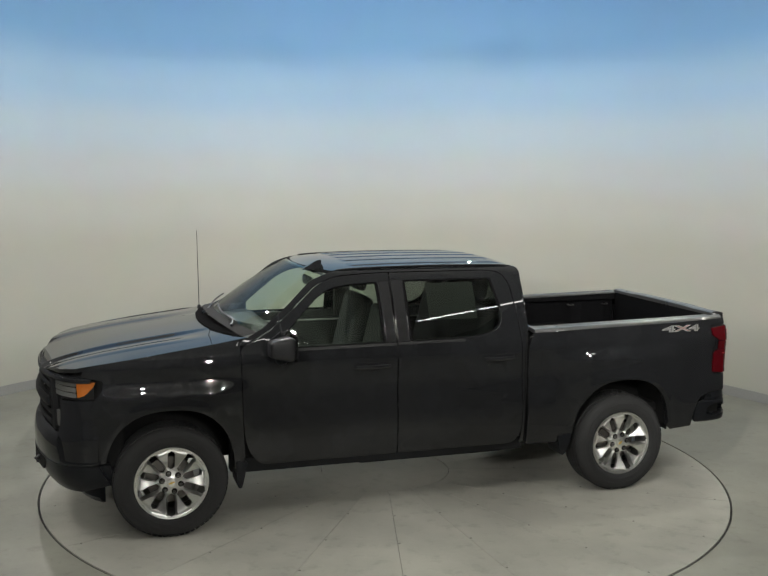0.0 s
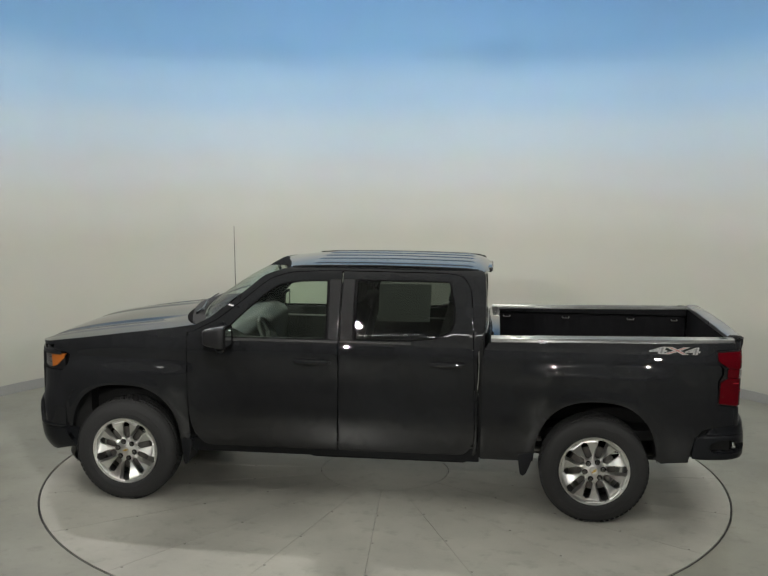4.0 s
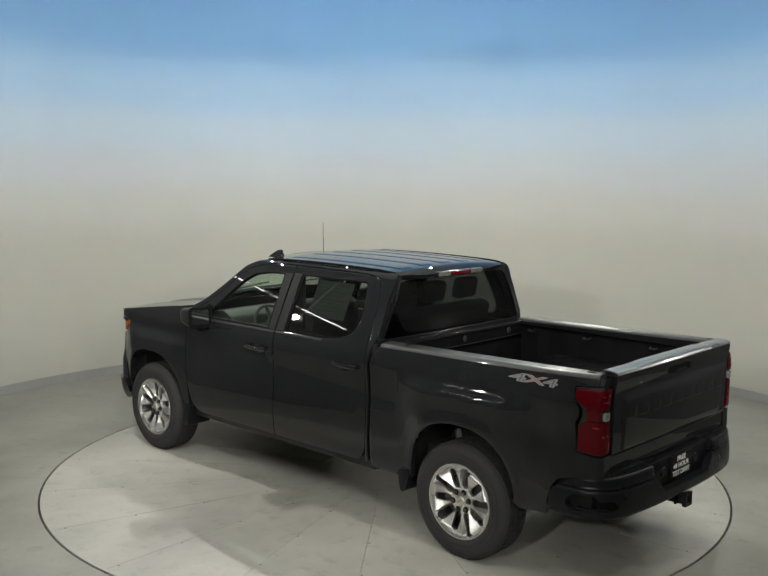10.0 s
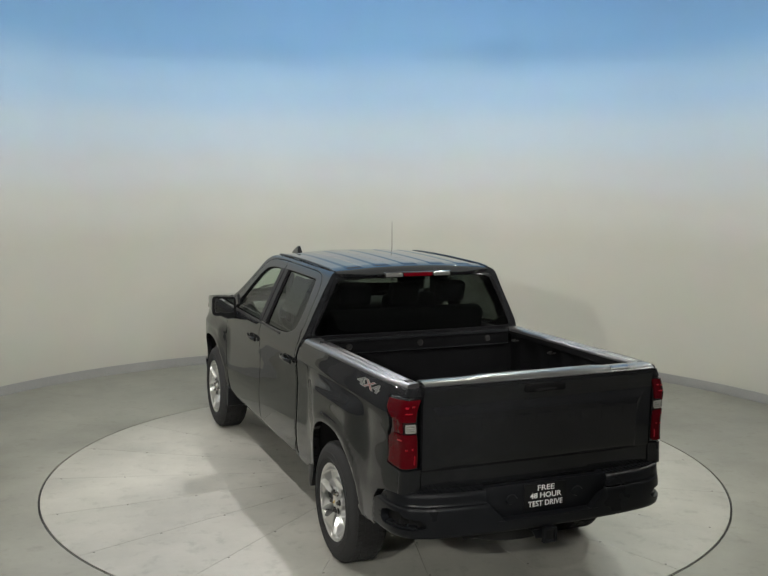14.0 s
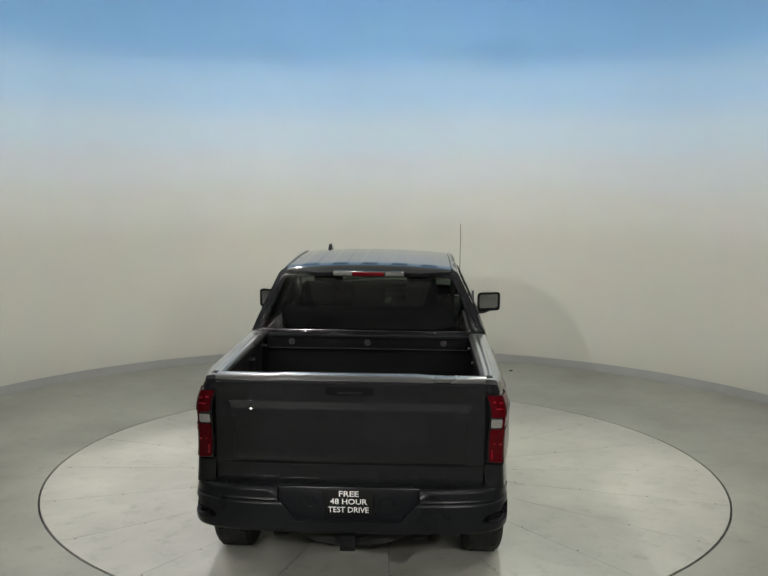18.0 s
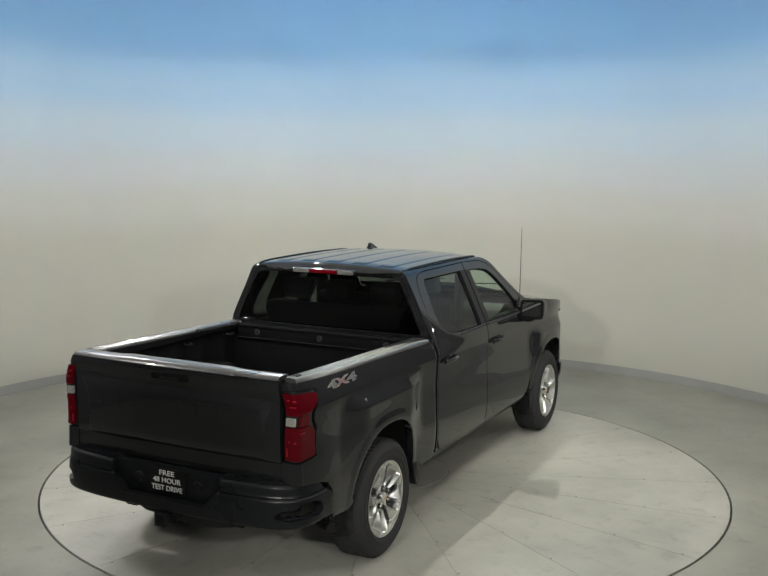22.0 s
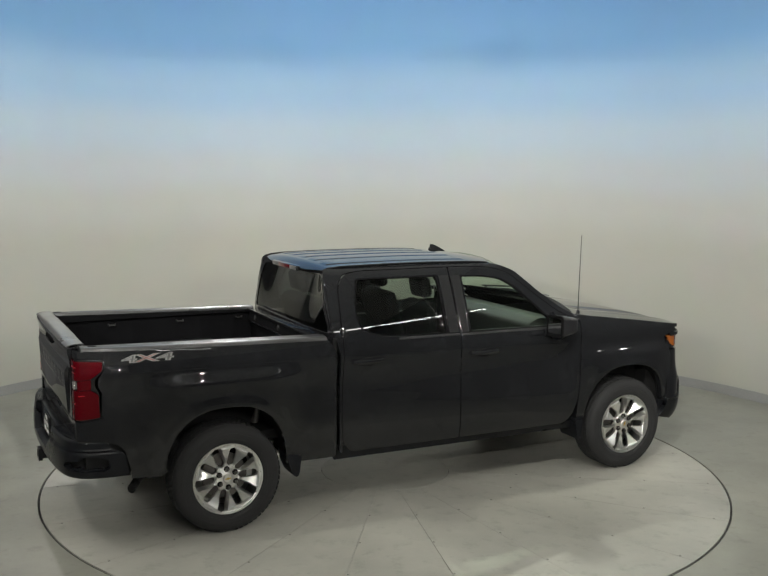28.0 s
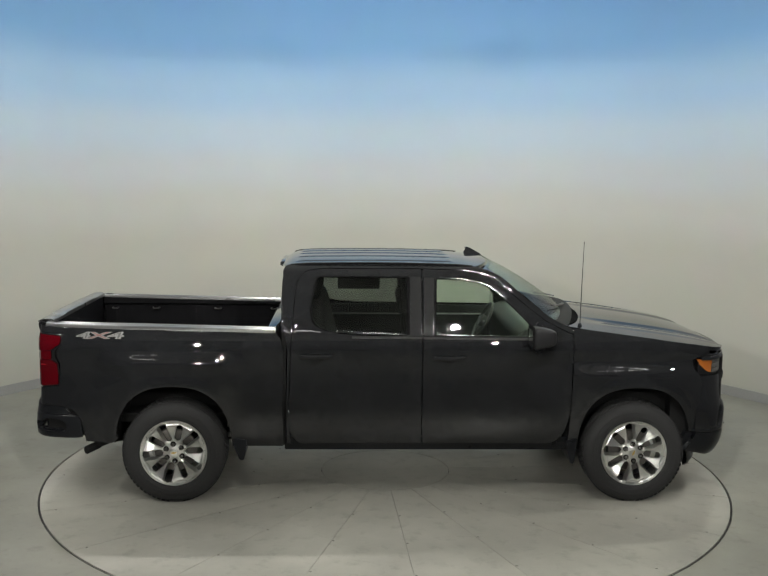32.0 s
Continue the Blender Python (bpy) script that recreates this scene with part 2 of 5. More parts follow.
def mesh_part(name, mesh, mat, parent=None, label=""):
    mesh.materials.append(mat)
    ob = new(name, mesh)
    if parent is not None:
        ob.parent = parent
    if label:
        ob["label"] = label
    return ob


def part(name, bm, mat, parent=None, label="", flat=False, angle=35.0):
    """Links a bmesh as one mesh object; edges sharper than the angle stay sharp."""
    me = bpy.data.meshes.new(name)
    bmesh.ops.recalc_face_normals(bm, faces=bm.faces)
    lim = radians(angle)
    for f in bm.faces:
        f.smooth = not flat
    for e in bm.edges:
        if len(e.link_faces) == 2 and e.calc_face_angle(0) > lim:
            e.smooth = False
    bm.to_mesh(me)
    bm.free()
    return mesh_part(name, me, mat, parent, label)


def thing(name, label, category, group="", kind="", m=None):
    ob = new(name)
    if m is not None:
        ob.matrix_world = m
    return tagged(ob, label, category, group, kind)


def box(bm, lo, hi, bevel=0.0, seg=2):
    vs = [bm.verts.new((x, y, z)) for x in (lo[0], hi[0]) for y in (lo[1], hi[1]) for z in (lo[2], hi[2])]
    made = [bm.faces.new([vs[i] for i in q]) for q in ((0, 1, 3, 2), (4, 6, 7, 5), (0, 4, 5, 1), (2, 3, 7, 6), (0, 2, 6, 4), (1, 5, 7, 3))]
    if bevel:
        es = list({e for f in made for e in f.edges})
        bmesh.ops.bevel(bm, geom=es, offset=bevel, segments=seg, affect="EDGES", profile=0.5)
    return bm


def box_bm(lo, hi, bevel=0.0, seg=2):
    return box(bmesh.new(), lo, hi, bevel, seg)


def lathe(bm, profile, n=48, axis="y", centre=(0, 0, 0), closed=False):
    """Turns a profile of (radius, along) about an axis."""
    rings = []
    for r, a in profile:
        ring = []
        for i in range(n):
            t = 2 * math.pi * i / n
            c, s = r * math.cos(t), r * math.sin(t)
            p = {"y": (c, a, s), "z": (c, s, a), "x": (a, c, s)}[axis]
            ring.append(bm.verts.new((p[0] + centre[0], p[1] + centre[1], p[2] + centre[2])))
        rings.append(ring)
    pairs = list(zip(rings, rings[1:])) + ([(rings[-1], rings[0])] if closed else [])
    for a, b in pairs:
        for i in range(n):
            j = (i + 1) % n
            bm.faces.new((a[i], a[j], b[j], b[i]))
    if not closed:
        for ring in (rings[0], rings[-1]):
            bm.faces.new(ring)
    return bm


def tube(bm, path, r, n=8, r_end=None):
    path = [Vector(p) for p in path]
    r_end = r if r_end is None else r_end
    rings = []
    up = Vector((0, 0, 1))
    for i, p in enumerate(path):
        d = (path[min(i + 1, len(path) - 1)] - path[max(i - 1, 0)]).normalized()
        a = d.cross(up if abs(d.z) < 0.95 else Vector((1, 0, 0))).normalized()
        b = d.cross(a)
        k = r + (r_end - r) * i / max(1, len(path) - 1)
        rings.append([bm.verts.new(p + a * (k * math.cos(2 * math.pi * j / n)) + b * (k * math.sin(2 * math.pi * j / n))) for j in range(n)])
    for a, b in zip(rings, rings[1:]):
        for j in range(n):
            bm.faces.new((a[j], a[(j + 1) % n], b[(j + 1) % n], b[j]))
    bm.faces.new(rings[0][::-1])
    bm.faces.new(rings[-1])
    return bm


def slab(bm, outline, axis, lo, hi, bevel=0.0):
    """An outline in two of the axes, given depth along the third."""
    def at(u, v, w):
        return {"x": (w, u, v), "y": (u, w, v), "z": (u, v, w)}[axis]

    a = [bm.verts.new(at(u, v, lo)) for u, v in outline]
    b = [bm.verts.new(at(u, v, hi)) for u, v in outline]
    n = len(outline)
    made = [bm.faces.new(a), bm.faces.new(b[::-1])] + [bm.faces.new((a[i], b[i], b[(i + 1) % n], a[(i + 1) % n])) for i in range(n)]
    if bevel:
        es = [e for e in {e for f in made[:2] for e in f.edges}]
        bmesh.ops.bevel(bm, geom=es, offset=bevel, segments=2, affect="EDGES", profile=0.5)
    return bm


def inside(p, loop):
    x, y = p
    hit = False
    for (x0, y0), (x1, y1) in zip(loop, loop[1:] + loop[:1]):
        if (y0 > y) != (y1 > y) and x < (x1 - x0) * (y - y0) / (y1 - y0) + x0:
            hit = not hit
    return hit


def dense(loop, step):
    out = []
    for (x0, y0), (x1, y1) in zip(loop, loop[1:] + loop[:1]):
        n = max(1, round(math.hypot(x1 - x0, y1 - y0) / step))
        out += [(x0 + (x1 - x0) * i / n, y0 + (y1 - y0) * i / n) for i in range(n)]
    return out


def rounded(loop, radius=0.02, n=4):
    """Rounds the corners of an outline; a point may carry its own radius."""
    out = []
    k = len(loop)
    for i in range(k):
        p, q, s = Vector(loop[i - 1][:2]), Vector(loop[i][:2]), Vector(loop[(i + 1) % k][:2])
        r = loop[i][2] if len(loop[i]) > 2 else radius
        a, b = p - q, s - q
        if r <= 0 or a.length < 1e-6 or b.length < 1e-6:
            out.append(tuple(q))
            continue
        d = min(r, a.length * 0.45, b.length * 0.45)
        a, b = q + a.normalized() * d, q + b.normalized() * d
        for j in range(n + 1):
            t = j / n
            out.append(tuple(a * (1 - t) ** 2 + q * 2 * t * (1 - t) + b * t * t))
    return out


def sheet(name, outline, f, mat, parent=None, holes=(), step=0.06, thick=0.02, side=1, mirror=False, label="", edge=0.006, roll=0.28, grid=None):
    """A pressed panel: the outline and its holes, laid on the surface f(u, v), with turned-in rims.
    side: which way the surface faces; mirror: built on the other side of the truck."""
    loops = [dense(list(outline), step)] + [dense(list(h), step * 0.7) for h in holes]
    pts, edges = [], []
    for loop in loops:
        k = len(pts)
        pts += loop
        edges += [(k + i, k + (i + 1) % len(loop)) for i in range(len(loop))]
    border = len(pts)

    def within(p):
        return inside(p, loops[0]) and not any(inside(p, h) for h in loops[1:])

    for li, loop in enumerate(loops):
        area = sum(a[0] * b[1] - b[0] * a[1] for a, b in zip(loop, loop[1:] + loop[:1]))
        turn = (1 if area > 0 else -1) * (1 if li == 0 else -1)
        for i in range(len(loop)):
            (x0, y0), (x1, y1) = loop[i - 1], loop[(i + 1) % len(loop)]
            l = math.hypot(x1 - x0, y1 - y0) or 1
            q = (loop[i][0] - (y1 - y0) / l * edge * turn, loop[i][1] + (x1 - x0) / l * edge * turn)
            if within(q):
                pts.append(q)
    us, vs = [p[0] for p in loops[0]], [p[1] for p in loops[0]]
    gu, gv = grid or (step, step)
    for i in range(1, int((max(us) - min(us)) / gu) + 1):
        for j in range(1, int((max(vs) - min(vs)) / gv) + 1):
            q = (min(us) + i * gu, min(vs) + j * gv)
            if within(q) and min((q[0] - p[0]) ** 2 + (q[1] - p[1]) ** 2 for p in pts[:border]) > (0.3 * min(gu, gv) + min(edge, 0.5 * min(gu, gv))) ** 2:
                pts.append(q)
    got, _, tris, *_ = geometry.delaunay_2d_cdt([Vector((p[0] / gu, p[1] / gv)) for p in pts], edges, [], 0, 1e-6)
    got = [(p[0] * gu, p[1] * gv) for p in got]
    tris = [t for t in tris if within((sum(got[i][0] for i in t) / len(t), sum(got[i][1] for i in t) / len(t)))]
    h = 1e-4
    pos, nor = [], []
    for p in got:
        u, v = p
        c = Vector(f(u, v))
        n = (Vector(f(u + h, v)) - Vector(f(u - h, v))).cross(Vector(f(u, v + h)) - Vector(f(u, v - h)))
        n = (n.normalized() if n.length > 0 else Vector((0, 0, 1))) * side
        pos.append(c)
        nor.append(n)
    count = {}
    for t in tris:
        for a, b in zip(t, t[1:] + t[:1]):
            count.setdefault((min(a, b), max(a, b)), []).append((a, b))
    rim = [v[0] for v in count.values() if len(v) == 1]
    faces = []
    for t in tris:
        n = (pos[t[1]] - pos[t[0]]).cross(pos[t[2]] - pos[t[0]])
        faces.append(tuple(t) if n.dot(nor[t[0]]) >= 0 else tuple(t)[::-1])
    flip = {}
    for t in faces:
        for a, b in zip(t, t[1:] + t[:1]):
            flip[(a, b)] = True
    out_n = {}
    base_nor = [n.copy() for n in nor]
    for a, b in rim:
        if (a, b) not in flip:
            a, b = b, a
        d = pos[b] - pos[a]
        s = d.cross(base_nor[a]).normalized() if d.length > 1e-9 else Vector((0, 0, 0))
        for i in (a, b):
            out_n[i] = out_n.get(i, Vector((0, 0, 0))) + s
    for i, s in out_n.items():
        if s.length > 1e-6:
            nor[i] = (base_nor[i] + s.normalized() * roll).normalized()
    if thick:
        ring = {}
        for i, s in out_n.items():
            s = s.normalized() if s.length > 1e-6 else base_nor[i]
            ring[i] = (len(pos), len(pos) + 1)
            pos += [pos[i].copy(), pos[i] - base_nor[i] * thick]
            nor += [s, s]
        for a, b in rim:
            if (a, b) not in flip:
                a, b = b, a
            faces.append((ring[b][0], ring[a][0], ring[a][1], ring[b][1]))
    if mirror:
        pos = [Vector((p.x, -p.y, p.z)) for p in pos]
        nor = [Vector((n.x, -n.y, n.z)) for n in nor]
        faces = [t[::-1] for t in faces]
    me = bpy.data.meshes.new(name)
    me.from_pydata([tuple(p) for p in pos], [], faces)
    me.polygons.foreach_set("use_smooth", [True] * len(me.polygons))
    me.normals_split_custom_set_from_vertices([tuple(n) for n in nor])
    return mesh_part(name, me, mat, parent, label)


def words(text, size, mat, m, parent, name="lettering", wide=1.0, depth=0.001, label="", bold=0.0):
    """Raised lettering in the built-in font."""
    cu = bpy.data.curves.new("words", "FONT")
    cu.body, cu.size, cu.align_x, cu.align_y, cu.extrude, cu.resolution_u = text, size, "CENTER", "CENTER", depth, 3
    ob = bpy.data.objects.new("words", cu)
    cu.offset = bold
    scene.collection.objects.link(ob)
    me = bpy.data.meshes.new_from_object(ob.evaluated_get(bpy.context.evaluated_depsgraph_get()))
    bpy.data.objects.remove(ob)
    me.transform(m @ Matrix.Diagonal((wide, 1, 1, 1)))
    me.materials.clear()
    return mesh_part(name, me, mat, parent, label)


def loft(bm, rows, ends=True):
    """Joins rows of points into one skin, closed at both ends of the rows."""
    grid = [[bm.verts.new(p) for p in row] for row in rows]
    for a, b in zip(grid, grid[1:]):
        for i in range(len(a) - 1):
            bm.faces.new((a[i], a[i + 1], b[i + 1], b[i]))
    if ends:
        bm.faces.new([r[0] for r in grid])
        bm.faces.new([r[-1] for r in grid])
    return bm


# ---- the room ----
ROOM_R, RC = 5.2, (-0.02, -0.05)


def arc_points(r, a0, a1, n):
    return [(RC[0] + r * math.cos(radians(a0 + (a1 - a0) * i / n)), RC[1] + r * math.sin(radians(a0 + (a1 - a0) * i / n))) for i in range(n + 1)]


ARC0, ARC1 = 30.0, 150.0  # the painted wall's two ends, in degrees


def wall_outline():
    return arc_points(ROOM_R, ARC0, ARC1, 110) + arc_points(ROOM_R + 0.2, ARC1, ARC0, 110)


def room_outline(off):
    """The room's plan, as seen from above: a round end, and straight sides behind the camera."""
    p = arc_points(ROOM_R + off, ARC0, ARC1, 110)
    x = abs(p[0][0]) + 0.6
    return p + [(-x, p[-1][1]), (-x - off, -12.0 - off), (x + off, -12.0 - off), (x, p[0][1])]


def band(bm, inner, outer, z0, z1):
    rings = [[bm.verts.new((x, y, z)) for x, y in loop] for loop, z in ((inner, z0), (inner, z1), (outer, z1), (outer, z0))]
    n = len(inner)
    for k in range(4):
        a, b = rings[k], rings[(k + 1) % 4]
        for i in range(n):
            bm.faces.new((a[i], a[(i + 1) % n], b[(i + 1) % n], b[i]))
    return bm


def plate(bm, loop, z0, z1):
    a, b = [bm.verts.new((x, y, z0)) for x, y in loop], [bm.verts.new((x, y, z1)) for x, y in loop]
    bm.faces.new(a[::-1])
    bm.faces.new(b)
    for i in range(len(loop)):
        j = (i + 1) % len(loop)
        bm.faces.new((a[i], a[j], b[j], b[i]))
    return bm


def build_room():
    # The blue in this wall's colour belongs to a laid-over graphic, not to paint.
    tagged(part("wall_round", plate(bmesh.new(), wall_outline(), 0.0, CEILING), WALL), "smooth curved warm grey studio wall, a laid-over sky-blue fade in its upper colour", "wall", kind="structure")
    strip = arc_points(ROOM_R - 0.012, ARC0, ARC1, 110) + arc_points(ROOM_R - 0.001, ARC1, ARC0, 110)
    tagged(part("baseboard", plate(bmesh.new(), strip, 0.0, 0.115), BASEB), "grey vinyl baseboard along the curved wall", "baseboard", kind="structure")
    # Added out of view to close the room and shape reflections in the paintwork.
    back = room_outline(0.2)[110:] + [room_outline(0.2)[0]]
    bm, far = bmesh.new(), bmesh.new()
    for k, ((x0, y0), (x1, y1)) in enumerate(zip(back, back[1:])):
        d = Vector((x1 - x0, y1 - y0)).normalized() * 0.2
        q = [(x0, y0), (x1, y1), (x1 - d.y, y1 + d.x), (x0 - d.y, y0 + d.x)]
        plate(far if k == 2 else bm, q[::-1], 0.0, CEILING)
    tagged(part("wall_side", bm, UNLITWALL), "unseen walls on both sides, dark colour standing in for an unlit room", "wall", kind="structure")
    tagged(part("wall_back", far, GREYWALL), "unseen plain wall behind the camera, its grey set for reflections", "wall", kind="structure")
    tagged(part("ceiling", plate(bmesh.new(), room_outline(0.2), CEILING, CEILING + 0.2), CEIL), "plain painted studio ceiling", "ceiling", kind="structure")
    bm = bmesh.new()
    outer, hole = room_outline(0.2), [(PIT_R * math.cos(2 * math.pi * i / 128), PIT_R * math.sin(2 * math.pi * i / 128)) for i in range(128)]
    pts = outer + hole
    n = len(outer)
    es = [(i, (i + 1) % n) for i in range(n)] + [(n + i, n + (i + 1) % 128) for i in range(128)]
    got, _, tris, *_ = geometry.delaunay_2d_cdt([Vector(p) for p in pts], es, [], 0, 1e-6)
    vs = [bm.verts.new((p[0], p[1], 0.0)) for p in got]
    for t in tris:
        c = (sum(got[i][0] for i in t) / 3, sum(got[i][1] for i in t) / 3)
        if inside(c, outer) and not inside(c, hole):
            bm.faces.new([vs[i] for i in t])
    for i in range(128):
        a, b = hole[i], hole[(i + 1) % 128]
        q = [bm.verts.new((*a, 0.0)), bm.verts.new((*b, 0.0)), bm.verts.new((*b, -0.15)), bm.verts.new((*a, -0.15))]
        bm.faces.new(q)
    bm.faces.new([bm.verts.new((x, y, -0.15)) for x, y in hole])
    bm.normal_update()
    tagged(part("floor", bm, FLOOR), "smooth sealed grey concrete floor", "floor", kind="structure")


PIT_R, TABLE_R, HUB_R = 2.972, 2.955, 0.575


def sector(r0, r1, a0, a1, n, gap):
    """A wedge of the turntable's deck, a joint's width narrower than its share."""
    def at(r, a, s):
        d = s * gap / max(r, 0.05)
        return (r * math.cos(a + d), r * math.sin(a + d))

    return [at(r1, a0 + (a1 - a0) * i / n, 1 if i == 0 else -1 if i == n else 0) for i in range(n + 1)] + [at(r0, a1 - (a1 - a0) * i / n, -1 if i == 0 else 1 if i == n else 0) for i in range(n + 1)]


def build_turntable():
    table = thing("turntable", "round grey turntable flush with the floor, dark seam round it", "turntable")
    part("rim", band(bmesh.new(), [(TABLE_R * math.cos(2 * math.pi * i / 128), TABLE_R * math.sin(2 * math.pi * i / 128)) for i in range(128)], [((PIT_R - 0.004) * math.cos(2 * math.pi * i / 128), (PIT_R - 0.004) * math.sin(2 * math.pi * i / 128)) for i in range(128)], -0.06, -0.008), RUBBER_SEAL, table, "dark rubber edge seal")
    part("deck_base", lathe(bmesh.new(), [(0.02, -0.03), (TABLE_R - 0.002, -0.03), (TABLE_R - 0.002, -0.012), (0.02, -0.012)], 128, "z"), STEEL, table)
    part("hub_plate", lathe(bmesh.new(), [(0.01, -0.010), (HUB_R - 0.003, -0.010), (HUB_R - 0.003, -0.001), (HUB_R - 0.006, 0.002), (0.01, 0.002)], 96, "z"), TABLE, table)
    for k in range(SECTORS):
        a0, a1 = 2 * math.pi * k / SECTORS + SECTOR0, 2 * math.pi * (k + 1) / SECTORS + SECTOR0
        for r0, r1 in DECK_RINGS:
            part("deck_panel", plate(bmesh.new(), sector(r0 + 0.0022, r1 - 0.0022, a0, a1, 10, 0.0015), -0.010, 0.002), TABLE, table, flat=True)
        for r in (1.18, 1.74, 2.30, 2.84):
            part("deck_screw", lathe(bmesh.new(), [(0.002, 0.0015), (0.008, 0.0026), (0.009, 0.001)], 10, "z", (r * math.cos(a0 + 0.014 / r), r * math.sin(a0 + 0.014 / r), 0.0008)), SCREW, table)
    return table


SECTORS, SECTOR0, DECK_RINGS = 20, radians(3.2), [(HUB_R, TABLE_R)]


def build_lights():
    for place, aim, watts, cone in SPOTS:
        # All SPOTS get this body, the two added fill uplights too.
        ob = thing("spotlight", "white ceiling spotlight with a bright round lens; the pair at the back wall is added fill", "spotlight", "spotlights on the ceiling", m=look(place, aim))
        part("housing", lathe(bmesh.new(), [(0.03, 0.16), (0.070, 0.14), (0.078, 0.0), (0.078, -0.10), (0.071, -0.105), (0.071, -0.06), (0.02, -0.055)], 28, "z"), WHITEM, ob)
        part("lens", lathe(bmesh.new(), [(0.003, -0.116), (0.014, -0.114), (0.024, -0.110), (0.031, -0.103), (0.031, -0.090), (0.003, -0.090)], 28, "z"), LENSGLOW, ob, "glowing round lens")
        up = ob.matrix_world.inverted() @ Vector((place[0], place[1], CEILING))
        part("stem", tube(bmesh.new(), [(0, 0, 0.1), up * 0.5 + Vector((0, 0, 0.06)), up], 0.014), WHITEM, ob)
    for p, q in TUBES:
        p, q = Vector(p), Vector(q)
        half, turn = (q - p).length / 2, math.degrees(math.atan2(q.y - p.y, q.x - p.x))
        mid = (p + q) / 2
        ob = thing("tube_light", "long slim white tube light hung from the ceiling", "ceiling light", "tube lights round the turntable", m=pose(*mid, 0, 0, turn))
        for k in range(3):
            x = -half + 2 * half * k / 3
            part("tube", tube(bmesh.new(), [(x + 0.03, 0, 0), (x + 2 * half / 3 - 0.03, 0, 0)], 0.012, 12), TUBEGLOW, ob, "glowing tube")
        for k in range(4):
            x = -half + 2 * half * k / 3
            part("end_cap", tube(bmesh.new(), [(x - 0.031, 0, 0), (x + 0.031, 0, 0)], 0.015, 12), FITTING, ob)
            part("hanger", tube(bmesh.new(), [(x, 0, 0.01), (x, 0, CEILING - mid.z)], 0.004, 6), FITTING, ob)


# ---- the pickup truck: x forward, y to its left, z up, origin between the axles ----
AXLE, HUB_Z = 1.8725, 0.415
ARCH_A, ARCH_B, ARCH_P = 0.468, 0.555, 2.5
OFFSET = (0.132, 0.115)

HIGH = 0.945  # the cab's upper half, drawn in at this share of its height over the belt
low_curve = hermite([0.38, 0.46, 0.56, 0.72, 0.90, 1.05, 1.18, 1.265, 1.33, 1.40], [0.925, 0.955, 0.976, 0.986, 0.978, 0.972, 0.978, 0.983, 0.970, 0.943])


def side_curve(z):
    if z <= 1.40:
        return low_curve(z)
    d = (z - 1.40) / HIGH
    return 0.943 - 0.42 * d - 0.06 * d * d - 16 * max(0.0, d - 0.505) ** 2


def hi(loop):
    """Draws an outline's upper part in to the cab's height."""
    return [(p[0], 1.40 + (p[1] - 1.40) * HIGH if p[1] > 1.40 else p[1], *p[2:]) for p in loop]


def arch_ratio(x, z):
    best = 9.0
    for cx in (AXLE, -AXLE):
        dx, dz = abs(x - cx) / ARCH_A, max(0.0, z - HUB_Z) / ARCH_B
        best = min(best, (dx ** ARCH_P + dz ** ARCH_P) ** (1 / ARCH_P))
    return best


def side_y(x, z):
    """Half the truck's width at a place of its side."""
    y = side_curve(z)
    if x > 1.9:
        y -= 0.085 * ((x - 1.9) / 0.7) ** 2.2
    if x < -2.55:
        y -= 0.045 * ((-2.55 - x) / 0.45) ** 2
    k = arch_ratio(x, z)
    away = min(abs(x - AXLE), abs(x + AXLE))
    up = z + (0.085 if x > 0 else 0.0)
    y += 0.057 * (1 - smooth(1.146, 1.262, up)) * smooth(0.60, 1.02, z) * (1 - smooth(0.30, 0.66, away))
    y += 0.007 * (1 - smooth(1.03, 1.17, k)) * (1 - smooth(1.05, 1.25, z))
    return y


def rail(x):
    """The bed side's upper edge, which falls towards the cab."""
    return 1.433 - 0.039 * (x + 2.95) / 1.89


def on_side(inset=0.0):
    return lambda x, z: (x, side_y(x, z) - inset, z)


def arch(cx, a0, a1, n=22, grow=0.0):
    """The wheel opening's edge, from angle a0 to a1 over the wheel."""
    out = []
    for i in range(n + 1):
        t = radians(a0 + (a1 - a0) * i / n)
        c, s = math.cos(t), math.sin(t)
        out.append((cx + (ARCH_A + grow) * math.copysign(abs(c) ** (2 / ARCH_P), c), HUB_Z + (ARCH_B + grow) * math.copysign(abs(s) ** (2 / ARCH_P), s)))
    return out


DOOR_F = rounded(hi([(1.20, 0.49, 0.05), (1.285, 0.57, 0.06), (1.328, 0.70, 0.05), (1.340, 0.86), (1.350, 1.385, 0.03), (1.25, 1.432, 0.03), (1.120, 1.502), (0.94, 1.650), (0.72, 1.845, 0.06), (0.56, 1.898, 0.06), (0.36, 1.911), (0.1365, 1.917, 0.01), (0.1325, 0.49, 0.02)]), 0.02)
DOOR_R = rounded(hi([(0.1265, 1.917, 0.01), (-0.70, 1.915, 0.06), (-0.83, 1.895, 0.08), (-0.895, 1.80, 0.08), (-0.918, 1.50), (-0.928, 1.25), (-0.946, 0.80), (-0.938, 0.58, 0.08), (-0.87, 0.49, 0.06), (0.1225, 0.49, 0.02)]), 0.02)
